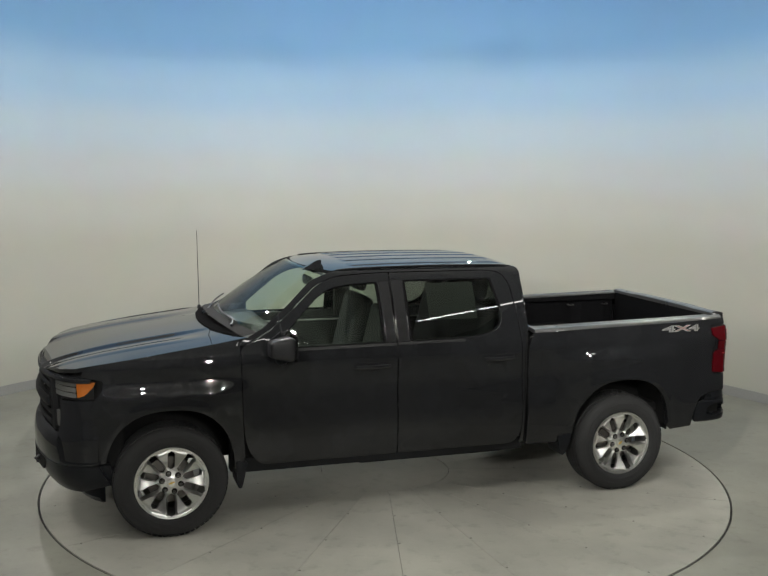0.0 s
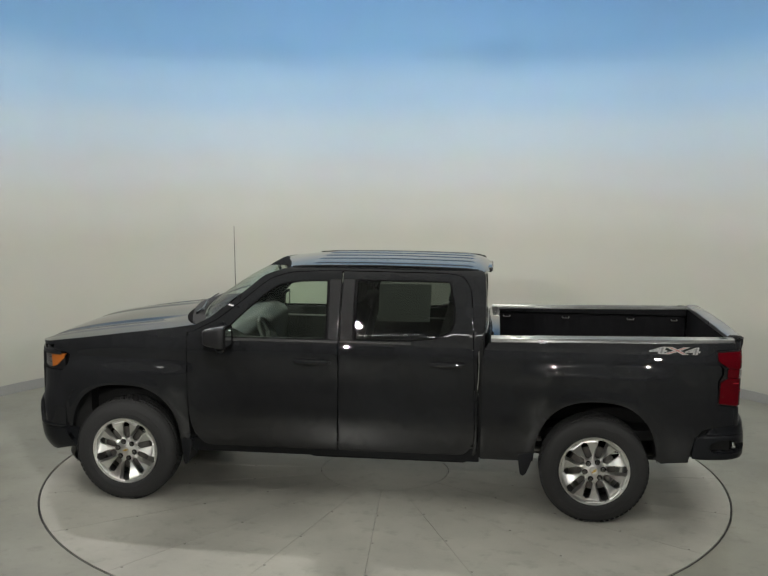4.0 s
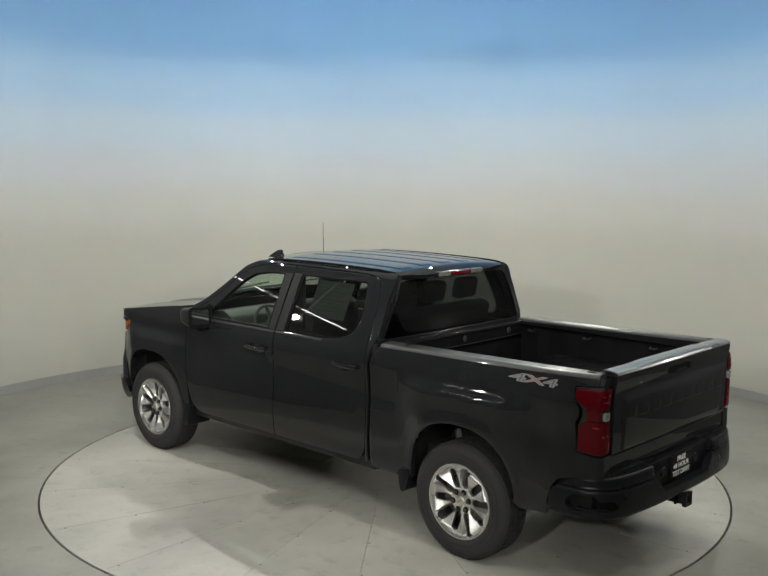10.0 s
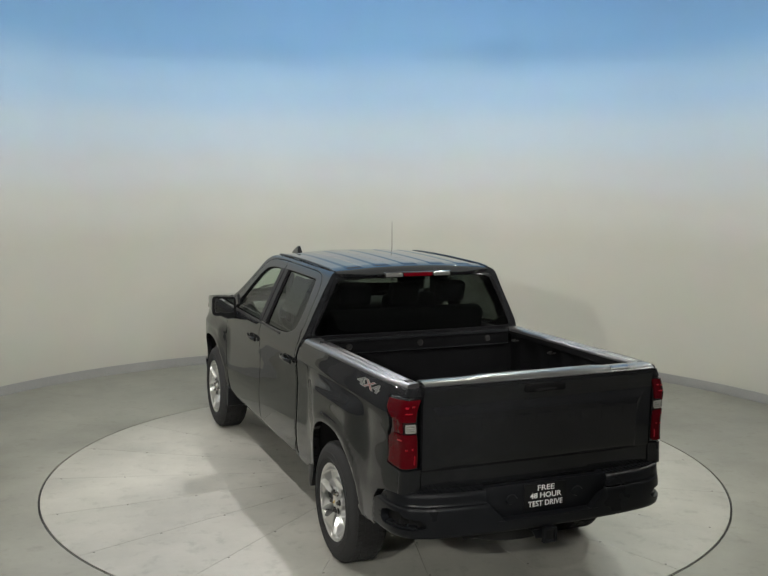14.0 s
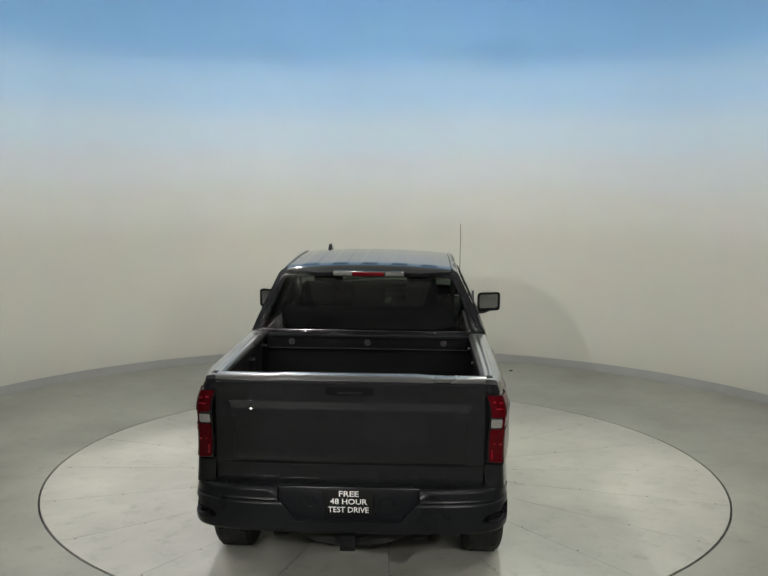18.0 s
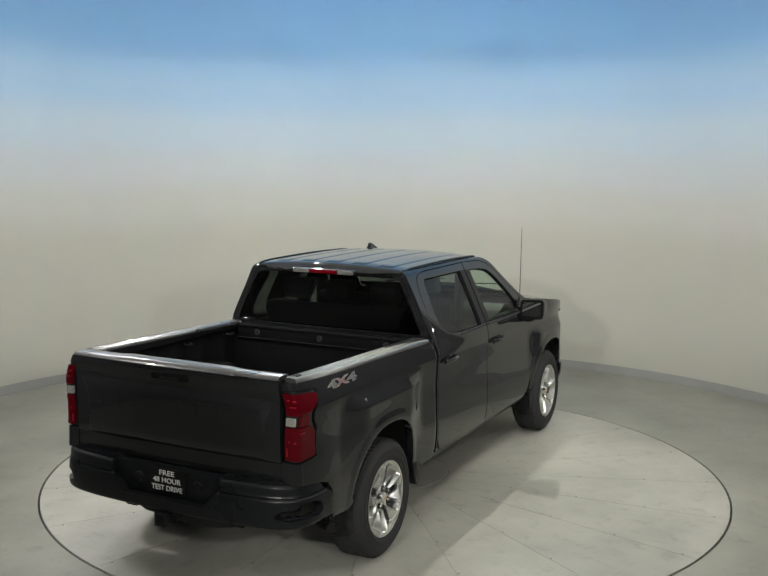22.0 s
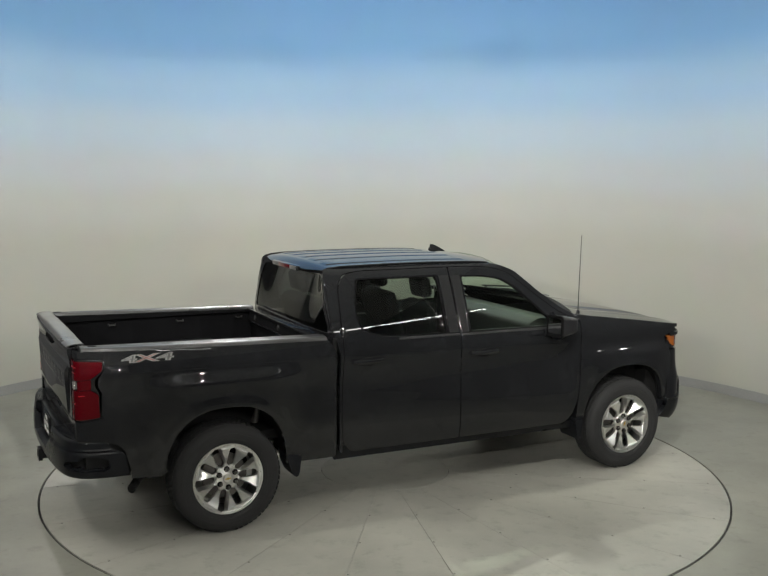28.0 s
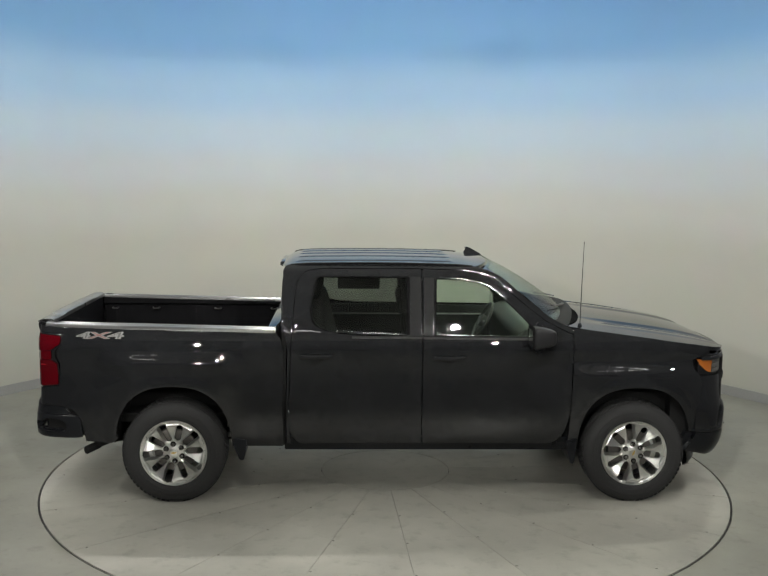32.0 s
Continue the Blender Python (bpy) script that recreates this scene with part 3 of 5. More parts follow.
WIN_F = rounded(hi([(1.085, 1.364, 0.02), (1.045, 1.430, 0.03), (0.90, 1.585), (0.735, 1.745, 0.05), (0.62, 1.812, 0.05), (0.45, 1.838), (0.236, 1.846, 0.02), (0.219, 1.372, 0.02)]), 0.02)
WIN_R = rounded(hi([(0.021, 1.374, 0.02), (0.026, 1.856, 0.02), (-0.735, 1.858, 0.03), (-0.79, 1.60, 0.15), (-0.765, 1.455, 0.10), (-0.62, 1.396, 0.12), (-0.40, 1.378, 0.1)]), 0.02)


def build_side(truck, left):
    kw = dict(parent=truck, mirror=not left, side=-1)
    S = on_side()
    fender = [(1.392, 0.462)] + [(1.330, 0.462), (1.334, 0.64), (1.347, 0.86), (1.357, 1.395), (1.362, 1.435), (1.55, 1.420), (1.761, 1.393), (2.0, 1.362), (2.188, 1.335), (2.40, 1.303), (2.47, 1.275), (2.485, 1.225), (2.38, 1.205), (2.335, 1.19), (2.345, 1.12), (2.40, 1.055), (2.425, 1.0), (2.415, 0.585), (2.352, 0.585)]
    fender += [p for p in arch(AXLE, 14, 180, 30) if p[1] > 0.46] + [(AXLE - ARCH_A, 0.462)]
    sheet("front_fender", fender[1:], S, PAINT, thick=0.05, step=0.028, grid=(0.028, 0.016), **kw)
    cab = rounded(hi([(1.360, 1.40, 0), (1.357, 1.428, 0.01), (1.179, 1.522), (0.996, 1.668), (0.775, 1.872, 0.05), (0.62, 1.932, 0.06), (0.40, 1.952), (-0.17, 1.962), (-0.80, 1.955), (-0.985, 1.945, 0.02), (-1.008, 1.90, 0.02), (-0.998, 1.75), (-1.006, 1.47, 0.02), (-0.975, 1.36, 0.03), (-0.955, 1.25), (-0.968, 0.80), (-0.962, 0.50, 0.01), (-0.93, 0.483, 0)]), 0.02)
    seam = 0.006

    def grown(loop):
        c = Vector((0.2, 1.2))
        area = sum(a[0] * b[1] - b[0] * a[1] for a, b in zip(loop, loop[1:] + loop[:1]))
        out = []
        for i in range(len(loop)):
            (x0, y0), (x1, y1) = loop[i - 1], loop[(i + 1) % len(loop)]
            l = math.hypot(x1 - x0, y1 - y0) or 1
            k = seam if area > 0 else -seam
            out.append((loop[i][0] + (y1 - y0) / l * k, loop[i][1] - (x1 - x0) / l * k))
        return out

    rear = [p for p in grown(DOOR_R) if p[0] < 0.12 and (p[1] > 1.7 or p[0] < -0.85)]
    rear = sorted([p for p in rear if p[1] > 1.8 and p[0] > -0.85], key=lambda p: p[0]) + sorted([p for p in rear if not (p[1] > 1.8 and p[0] > -0.85)], key=lambda p: -p[1])
    front = sorted([p for p in grown(DOOR_F) if p[1] > 1.40 and p[0] > 0.15], key=lambda p: p[0])
    inner = sorted([p for p in rear if p[1] > 0.6], key=lambda p: p[1] if p[0] < -0.83 else 3 + p[0])
    sheet("cab_side", cab + inner + front, S, PAINT, thick=0.03, **kw)
    # bed side
    bed = [(-1.055, rail(-1.055))] + [(-2.955, rail(-2.955)), (-2.970, 1.425), (-2.970, 1.387), (-2.800, 1.377), (-2.806, 1.305), (-2.852, 1.242), (-2.852, 1.195), (-2.822, 1.145), (-2.832, 0.962), (-2.970, 0.945), (-2.970, 0.806), (-2.925, 0.80), (-2.80, 0.79), (-2.70, 0.765), (-2.645, 0.71), (-2.612, 0.60), (-2.595, 0.508), (-2.37, 0.492), (-2.315, 0.53)]
    bed += [p for p in arch(-AXLE, 180, 0, 34) if p[1] > 0.50] + [(-1.402, 0.465), (-0.992, 0.465), (-0.998, 0.80), (-0.990, 1.25), (-1.012, 1.34), (-1.045, 1.385)]
    bs = sheet("bed_side", bed, S, PAINT, thick=0.05, step=0.032, grid=(0.032, 0.016), **kw)
    if left:
        sheet("fuel_door", rounded([(-1.27, 1.085), (-1.27, 1.255), (-1.11, 1.255), (-1.11, 1.085)], 0.03), on_side(-0.002), PAINT, parent=bs, side=-1, thick=0.004)
    # rocker and arch liners
    sheet("rocker_panel", rounded([(1.402, 0.535), (1.402, 0.42), (-0.985, 0.42), (-0.985, 0.535)], 0.01), on_side(0.042), TRIM, thick=0.12, **kw)
    for cx, nm in ((AXLE, "front"), (-AXLE, "rear")):
        bm = bmesh.new()
        loop = arch(cx, 12 if cx > 0 else 6, 176, 26, 0.012)
        sg = 1 if left else -1
        a = [bm.verts.new((x, sg * (side_y(x, z) - 0.028), z)) for x, z in loop]
        b = [bm.verts.new((x, sg * 0.55, z)) for x, z in loop]
        for i in range(len(loop) - 1):
            bm.faces.new((a[i], a[i + 1], b[i + 1], b[i]))
        bm.faces.new(b)
        part("wheel_liner", bm, UNDER, truck)
    # doors
    for nm, door, win, glass, hx in (("front_door", DOOR_F, WIN_F, GLASS_F, 0.345), ("rear_door", DOOR_R, WIN_R, GLASS_R, -0.728)):
        d = sheet(nm, door, S, PAINT, thick=0.035, holes=[win], **kw)
        kd = dict(kw, parent=d)
        wx0, wx1 = min(p[0] for p in win), max(p[0] for p in win)
        # rubber round the glass, glass, and belt moulding
        c = (sum(p[0] for p in win) / len(win), sum(p[1] for p in win) / len(win))
        small = [(c[0] + (x - c[0]) * (1 - 0.018 / (wx1 - wx0) * 2), c[1] + (z - c[1]) * 0.965) for x, z in win]
        sheet("window_frame", win, on_side(0.006), COWL, holes=[small], thick=0.012, **kd)
        sheet("window_glass", [(c[0] + (x - c[0]) * 0.985, c[1] + (z - c[1]) * 0.985) for x, z in win], on_side(0.016), glass, thick=0, roll=0.0, **kd)
        z0 = 1.352 if nm == "front_door" else 1.356
        x0, x1 = (0.14, 1.10) if nm == "front_door" else (-0.44, 0.118)
        sheet("belt_moulding", [(x0, z0), (x1, z0 - (0.006 if nm == "front_door" else 0)), (x1, z0 + 0.014), (x0, z0 + 0.016)], on_side(-0.004), MATTE, thick=0.012, **kd)
        # pillar cover beside the glass
        if nm == "front_door":
            sheet("pillar_cover", hi([(0.141, 1.376), (0.213, 1.376), (0.231, 1.850), (0.143, 1.852)]), on_side(-0.003), SATIN, thick=0.006, **kd)
        else:
            sheet("pillar_cover", hi([(0.027, 1.378), (0.118, 1.378), (0.121, 1.856), (0.032, 1.858)]), on_side(-0.003), SATIN, thick=0.006, **kd)
        # handle: a cup in the door and a bar across it
        sg = 1 if left else -1
        hz = 1.196 if hx > 0 else 1.206
        y0 = side_y(hx, hz)
        bm = bmesh.new()
        lathe(bm, [(0.004, -0.004), (0.03, -0.002), (0.042, 0.0035), (0.046, 0.001)], 28, "y")
        bmesh.ops.transform(bm, matrix=Matrix.Translation((hx, sg * y0, hz - 0.004)) @ Matrix.Diagonal((1.9, sg, 0.8, 1)), verts=bm.verts)
        part("handle_cup", bm, PAINT, d)
        bm = bmesh.new()
        path = [(hx - 0.128 + 0.256 * i / 12, sg * (y0 + 0.002 + 0.032 * math.sin(math.pi * (0.06 + 0.88 * i / 12)) ** 0.5), hz + 0.002) for i in range(13)]
        tube(bm, path, 0.0145, 10)
        bmesh.ops.transform(bm, matrix=Matrix.Translation((0, 0, hz)) @ Matrix.Diagonal((1, 1, 1.25, 1)) @ Matrix.Translation((0, 0, -hz)), verts=bm.verts)
        part("door_handle", bm, PAINT, d, "black pull handle")
        if hx > 0 and left:
            part("key_lock", lathe(bmesh.new(), [(0.003, y0 + 0.004), (0.011, y0 + 0.004), (0.013, y0 - 0.002)], 16, "y", (hx - 0.15, 0, hz)), SATIN, d)
    # Added dark filler behind the door's lower front corner, blocking light from beyond.
    bm = box_bm((1.24, 0.80, 0.43), (1.43, 0.905, 0.74), 0.01)
    bmesh.ops.transform(bm, matrix=Matrix.Diagonal((1, 1 if left else -1, 1, 1)), verts=bm.verts)
    part("sill_filler", bm, UNDER, truck)
    # Added dark filler that keeps the gap between cab and bed black.
    bm = box_bm((-1.0, 0.78, 0.47), (-0.972, 0.945, 1.40), 0.004)
    bmesh.ops.transform(bm, matrix=Matrix.Diagonal((1, 1 if left else -1, 1, 1)), verts=bm.verts)
    part("cab_gap_filler", bm, UNDER, truck)
    # corner post round the tail lamp
    sg = 1 if left else -1
    # Added dark block behind the bumper's end, closing a see-through gap.
    part("bumper_end_filler", box_bm((-2.96, min(sg * 0.78, sg * 0.925), 0.54), (-2.56, max(sg * 0.78, sg * 0.925), 0.86), 0.01), UNDER, truck)
    build_tail(truck, left)
    # mirror
    build_mirror(truck, sg)
    # mud guards
    for side_view, w in (([(1.402, 0.54), (1.31, 0.52), (1.345, 0.36), (1.360, 0.318), (1.385, 0.33), (1.392, 0.42)], 0.26), ([(-1.402, 0.54), (-1.285, 0.52), (-1.300, 0.39), (-1.314, 0.35), (-1.345, 0.357), (-1.385, 0.45)], 0.22)):
        bm = bmesh.new()
        slab(bm, rounded(side_view, 0.015), "y", sg * (0.985 - w), sg * 0.982, 0.006)
        part("mud_guard", bm, TRIM, truck)
    # side badge, script bars and sill bolt
    build_badge(truck, sg)


REAR_X, POST_R = -3.018, 0.05
POST_H = math.pi * POST_R / 4


def corner(out=0.0):
    """The bed's rear corner: s runs round it, less than zero on the side, more on the back."""
    cx = REAR_X + POST_R

    def f(s, z):
        if s < -POST_H:
            x = cx - s - POST_H
            return (x, side_y(x, z) + out, z)
        y = side_y(cx, z) - POST_R
        if s > POST_H:
            return (REAR_X - out, y - (s - POST_H), z)
        t = (s + POST_H) / (2 * POST_H) * math.pi / 2
        return (cx - (POST_R + out) * math.sin(t), y + (POST_R + out) * math.cos(t), z)

    return f


def build_tail(truck, left):
    kw = dict(mirror=not left, side=1, step=0.03)
    e = 0.092
    sheet("corner_post", [(-POST_H, 1.437), (e + 0.018, 1.447), (e + 0.018, 1.392), (-POST_H, 1.389)], corner(), PAINT, truck, thick=0.04, **kw)
    sheet("corner_post", [(-POST_H, 0.943), (e + 0.018, 0.949), (e + 0.018, 0.806), (-POST_H, 0.804)], corner(), PAINT, truck, thick=0.04, **kw)
    lamp_ob = sheet("tail_lamp", [(-0.205, 1.370), (-0.04, 1.384), (e - 0.003, 1.386), (e - 0.003, 0.956), (-0.04, 0.950), (-0.174, 0.964), (-0.166, 1.141), (-0.134, 1.195), (-0.134, 1.242), (-0.198, 1.303)], corner(-0.008), GLOSSB, truck, thick=0.06, label="red wraparound tail lamp with a clear reversing lens", **kw)
    sheet("red_lens", rounded([(-0.196, 1.362), (e - 0.012, 1.376), (e - 0.012, 1.242), (-0.03, 1.242), (-0.095, 1.248), (-0.188, 1.303)], 0.012), corner(0.006), RED, lamp_ob, thick=0.02, **kw)
    sheet("red_lens", rounded([(-0.158, 1.133), (-0.10, 1.167), (e - 0.012, 1.167), (e - 0.012, 0.966), (-0.03, 0.960), (-0.164, 0.974)], 0.012), corner(0.006), RED, lamp_ob, thick=0.02, **kw)
    sheet("red_lens", rounded([(-0.10, 1.242), (-0.005, 1.238), (-0.005, 1.171), (-0.10, 1.171)], 0.006), corner(0.002), RED, lamp_ob, thick=0.015, **kw)
    sheet("reversing_lens", rounded([(0.012, 1.230), (e - 0.014, 1.230), (e - 0.014, 1.177), (0.012, 1.177)], 0.010), corner(0.006), CLEARL, lamp_ob, thick=0.02, label="clear ribbed reversing lens", **kw)
    for z in (1.190, 1.203, 1.217):
        sheet("lens_rib", [(0.016, z - 0.002), (e - 0.018, z - 0.002), (e - 0.018, z + 0.002), (0.016, z + 0.002)], corner(0.008), CHROME, lamp_ob, thick=0.002, edge=0.001, **kw)
    for s0, s1, z0, z1 in ((0.004, 0.024, 1.324, 1.336), (0.040, 0.058, 1.330, 1.341), (0.010, 0.052, 1.291, 1.298), (-0.05, -0.01, 1.128, 1.136), (0.006, 0.022, 1.070, 1.081), (0.044, 0.054, 1.074, 1.083), (0.058, 0.067, 0.985, 1.040)):
        sheet("reflector", rounded([(s0, z0), (s1, z0), (s1, z1), (s0, z1)], 0.005), corner(0.0078), REDIN, lamp_ob, thick=0.004, edge=0.004, mirror=not left, side=1, step=0.02)


def build_mirror(truck, sg):
    bm = bmesh.new()
    box(bm, (0.955, 0.99, 1.285), (1.125, 1.262, 1.495), 0.045, 4)
    for v in bm.verts:  # the shell narrows forward and slopes up outward
        k = smooth(0.96, 1.13, v.co.x)
        v.co.z = 1.39 + (v.co.z - 1.39) * (1 - 0.28 * k) + (v.co.y - 1.1) * 0.06
        v.co.y = 1.13 + (v.co.y - 1.13) * (1 - 0.16 * k)
    for v in bm.verts:
        v.co.y *= sg
    m = part("side_mirror", bm, MIRRORCAP, truck, "black door mirror on a short arm")
    bm = bmesh.new()
    slab(bm, rounded([(sg * 1.010, 1.312), (sg * 1.240, 1.322), (sg * 1.242, 1.482), (sg * 1.010, 1.470)], 0.03), "x", 0.9525, 0.9565)
    glass = part("mirror_glass", bm, MIRROR, m, "mirror glass")
    rim = sheet("mirror_rim", rounded([(0.985, 1.282), (1.266, 1.292), (1.268, 1.506), (0.985, 1.492)], 0.045), lambda y, z: (0.9515, y, z), COWL, m, holes=[rounded([(1.012, 1.314), (1.238, 1.324), (1.240, 1.480), (1.012, 1.468)], 0.03)], side=-1, thick=0.012, mirror=sg < 0)
    smaller = Matrix.Translation((1.012, sg * 1.095, 1.389)) @ Matrix.Diagonal((1.12, 0.80, 0.87, 1)) @ Matrix.Translation((-0.985, sg * -1.13, -1.39))
    for ob in (m, glass, rim):
        ob.data.transform(smaller)
    bm = bmesh.new()
    tube(bm, [(1.06, sg * 0.93, 1.305), (1.065, sg * 0.985, 1.295), (1.06, sg * 1.04, 1.295), (1.05, sg * 1.09, 1.32)], 0.040, 12)
    part("mirror_arm", bm, TRIM, m)
    bm = bmesh.new()
    slab(bm, [(1.02, 1.40), (1.16, 1.385), (1.135, 1.43), (1.055, 1.49)], "y", sg * 0.925, sg * 0.948)
    part("sail_cover", bm, TRIM, m)


def build_badge(truck, sg):
    # drive badge on the bed side: a slanting run of characters, silver with a red middle one
    mid, z = -2.455, 1.368
    turn = Matrix.Rotation(radians(90), 4, "X") @ Matrix.Identity(4)
    face = Matrix.Rotation(radians(180 if sg > 0 else 0), 4, "Z")
    lean = math.atan2(side_y(mid, z - 0.03) - side_y(mid, z + 0.03), 0.06)
    for ch, dx, mt in (("4", -0.138, GREYP), ("X", 0.0, REDP), ("4", 0.138, GREYP)):
        x = mid - dx * sg
        y = sg * (side_y(x, z) + 0.0025)
        m = Matrix.Translation((x, y, z)) @ Matrix.Rotation(sg * lean, 4, "X") @ face @ turn @ Matrix(((1, 0.35, 0, 0), (0, 1, 0, 0), (0, 0, 1, 0), (0, 0, 0, 1)))
        letter = words(ch, 0.074, SILVERP, m, truck, "badge_letter", 3.3, 0.0012, bold=0.0028)
        words(ch, 0.074, mt, m @ Matrix.Translation((0, 0, 0.0008)), letter, "badge_fill", 3.3, 0.0012, bold=-0.0012)
    # name script low in contrast on the front fender, as plain bars
    for i in range(9):
        x = 1.50 + i * 0.052
        z = 1.332 - (x - 1.5) * 0.02
        sheet("name_bar", [(x, z), (x + 0.036, z), (x + 0.039, z + 0.024), (x + 0.003, z + 0.024)], on_side(-0.002), PAINT, truck, side=-1, mirror=sg < 0, thick=0.002, edge=0.003)


roof_edge = hermite([-1.0, -0.80, -0.17, 0.40, 0.62, 0.775], [1.40 + (z - 1.40) * HIGH for z in (1.938, 1.955, 1.962, 1.952, 1.932, 1.872)])


def roof_f(x, y):
    """The roof skin, crowned, with pressed ribs that run lengthwise."""
    ax = max(-1.0, min(0.80, x))
    e = roof_edge(ax) if ax <= 0.62 else roof_edge(0.62) + (ax - 0.62) * -0.11
    half = 0.66
    q = min(1.0, abs(y) / half)
    z = e + 0.030 * (1 - q ** 2.2)
    rib = 0.0
    for c in (-0.48, -0.24, 0.0, 0.24, 0.48):
        rib += 0.0055 * (1 - smooth(0.048, 0.076, abs(y - c)))
    rib *= smooth(-0.925, -0.875, x) * (1 - smooth(0.36, 0.42, x))
    z += rib
    if x < -0.93:
        z -= 0.9 * (-0.93 - x) ** 2 * 4
    return (x, y, z)


def build_roof(truck):
    edge = 0.652
    front = [(0.585 + 0.155 * (1 - (y / 0.65) ** 2), y) for y in [0.65 - 1.3 * i / 14 for i in range(15)]]
    outline = [(-0.985, -0.655), (-1.035, -0.40), (-1.045, 0.0), (-1.035, 0.40), (-0.985, 0.655), (-0.5, edge), (0.2, edge)] + front + [(0.2, -edge), (-0.5, -edge)]
    roof = sheet("roof", outline, roof_f, PAINT, truck, thick=0.03, step=0.08, grid=(0.016, 0.0105), label="black ribbed steel roof")
    for sg in (1, -1):
        bm = bmesh.new()
        tube(bm, [(x, sg * 0.664, (roof_edge(x) if x < 0.6 else roof_edge(0.6)) + 0.002) for x in [-0.95 + 1.5 * i / 12 for i in range(13)]], 0.009, 6)
        part("drip_moulding", bm, PAINT, roof)
    # high stop lamp under the roof's rear lip
    lamp_ob = part("high_stop_lamp", box_bm((-1.056, -0.29, 1.862), (-1.0, 0.29, 1.905), 0.012), GLOSSB, truck, "red high-mounted stop lamp with clear ends")
    part("red_lens", box_bm((-1.062, -0.125, 1.868), (-1.05, 0.125, 1.899), 0.006), RED, lamp_ob)
    for sg in (1, -1):
        part("cargo_lens", box_bm((-1.062, sg * 0.205 - 0.072, 1.868), (-1.05, sg * 0.205 + 0.072, 1.899), 0.006), LAMPIN, lamp_ob, "clear cargo lamp lens")
    # fin aerial
    bm = bmesh.new()
    slab(bm, rounded([(0.76, 0.0, 0), (0.74, 0.02), (0.655, 0.075), (0.625, 0.078, 0.01), (0.632, 0.03), (0.60, 0.012), (0.585, 0.0, 0)], 0.02), "y", -0.019, 0.019, 0.007)
    for v in bm.verts:
        v.co.y *= 1.25 - v.co.z / 0.09
        v.co = (0.67 + (v.co.x - 0.67) * 1.2, v.co.y * 1.2 + 0.46, v.co.z * 1.0 + 1.902)
    part("fin_aerial", bm, PAINT, truck)


def lerp3(a, b, t):
    return tuple(p + (q - p) * t for p, q in zip(a, b))


def screen_f(v, w):
    """The windscreen: v across from -1 to 1, w up from 0 to 1."""
    low, top = (1.190, 0.868, 1.492), (0.640, 0.668, 1.889)
    c = 1 - v * v
    x = low[0] + (top[0] - low[0]) * w + c * (0.26 * (1 - w) + 0.115 * w)
    y = v * (low[1] + (top[1] - low[1]) * w)
    z = low[2] + (top[2] - low[2]) * w + c * (-0.01 * (1 - w) + 0.035 * w) + 0.03 * math.sin(math.pi * w)
    return (x, y, z)


def build_glass(truck):
    sheet("windscreen", rounded([(-0.985, 0.0), (0.985, 0.0), (0.985, 1.0), (-0.985, 1.0)], 0.03), screen_f, GLASS_F, truck, thick=0, step=0.08, roll=0, label="green-tinted windscreen")
    for lo, hi in ((0.0, 0.075), (0.965, 1.0)):
        sheet("windscreen_band", [(-0.985, lo), (0.985, lo), (0.985, hi), (-0.985, hi)], lambda v, w: tuple(p + q for p, q in zip(screen_f(v, w), (-0.006, 0, -0.006))), GLOSSB, truck, thick=0, step=0.05, roll=0)
    # rear wall of the cab with its window
    def back(y, z):
        q = 1 - min(1.0, abs(y) / 0.95) ** 2.5
        lean = 0.24 * max(0.0, z - 1.46) * (1 - smooth(0.42, 0.80, abs(y)))
        return (-1.000 - 0.030 * q - 0.035 * (1.90 - z) * 0.3 + lean, y, z)

    outer = [(-0.655, 1.895), (0.655, 1.895)] + [(side_curve(z) - 0.012, z) for z in (1.87, 1.8, 1.7, 1.6, 1.5, 1.44)] + [(0.915, 0.5), (-0.915, 0.5)] + [(-side_curve(z) + 0.012, z) for z in (1.44, 1.5, 1.6, 1.7, 1.8, 1.87)]
    hole = rounded([(-0.682, 1.868, 0.04), (0.682, 1.868, 0.04), (0.888, 1.412, 0.05), (-0.888, 1.412, 0.05)], 0.04)
    wall = sheet("cab_back", outer, back, PAINT, truck, holes=[hole], side=-1, thick=0.03)
    sheet("rear_window", rounded([(-0.678, 1.865), (0.678, 1.865), (0.884, 1.415), (-0.884, 1.415)], 0.04), lambda y, z: (back(y, z)[0] + 0.003, y, z), GLASS_B, truck, side=-1, thick=0, roll=0, label="dark tinted rear window")
    rim_in = rounded([(-0.655, 1.848), (0.655, 1.848), (0.858, 1.430), (-0.858, 1.430)], 0.04)
    sheet("window_seal", hole, lambda y, z: (back(y, z)[0] - 0.003, y, z), GLOSSB, wall, holes=[rim_in], side=-1, thick=0.006)


def hood_f(x, y):
    """The bonnet: falling forward, crowned, with a raised middle and two sharp flutes."""
    q = min(1.2, abs(y) / 0.90)
    z = hood_line(x) + 0.036 * (1 - q ** 2.0) * smooth(2.95, 2.2, x)
    z -= 0.016 * smooth(0.36, 0.44, abs(y)) * (1 - smooth(0.44, 0.70, abs(y))) * smooth(1.35, 1.9, x)
    z += 0.006 * (1 - smooth(0.02, 0.10, abs(abs(y) - 0.62))) * smooth(1.5, 2.0, x)
    return (x, y, z)


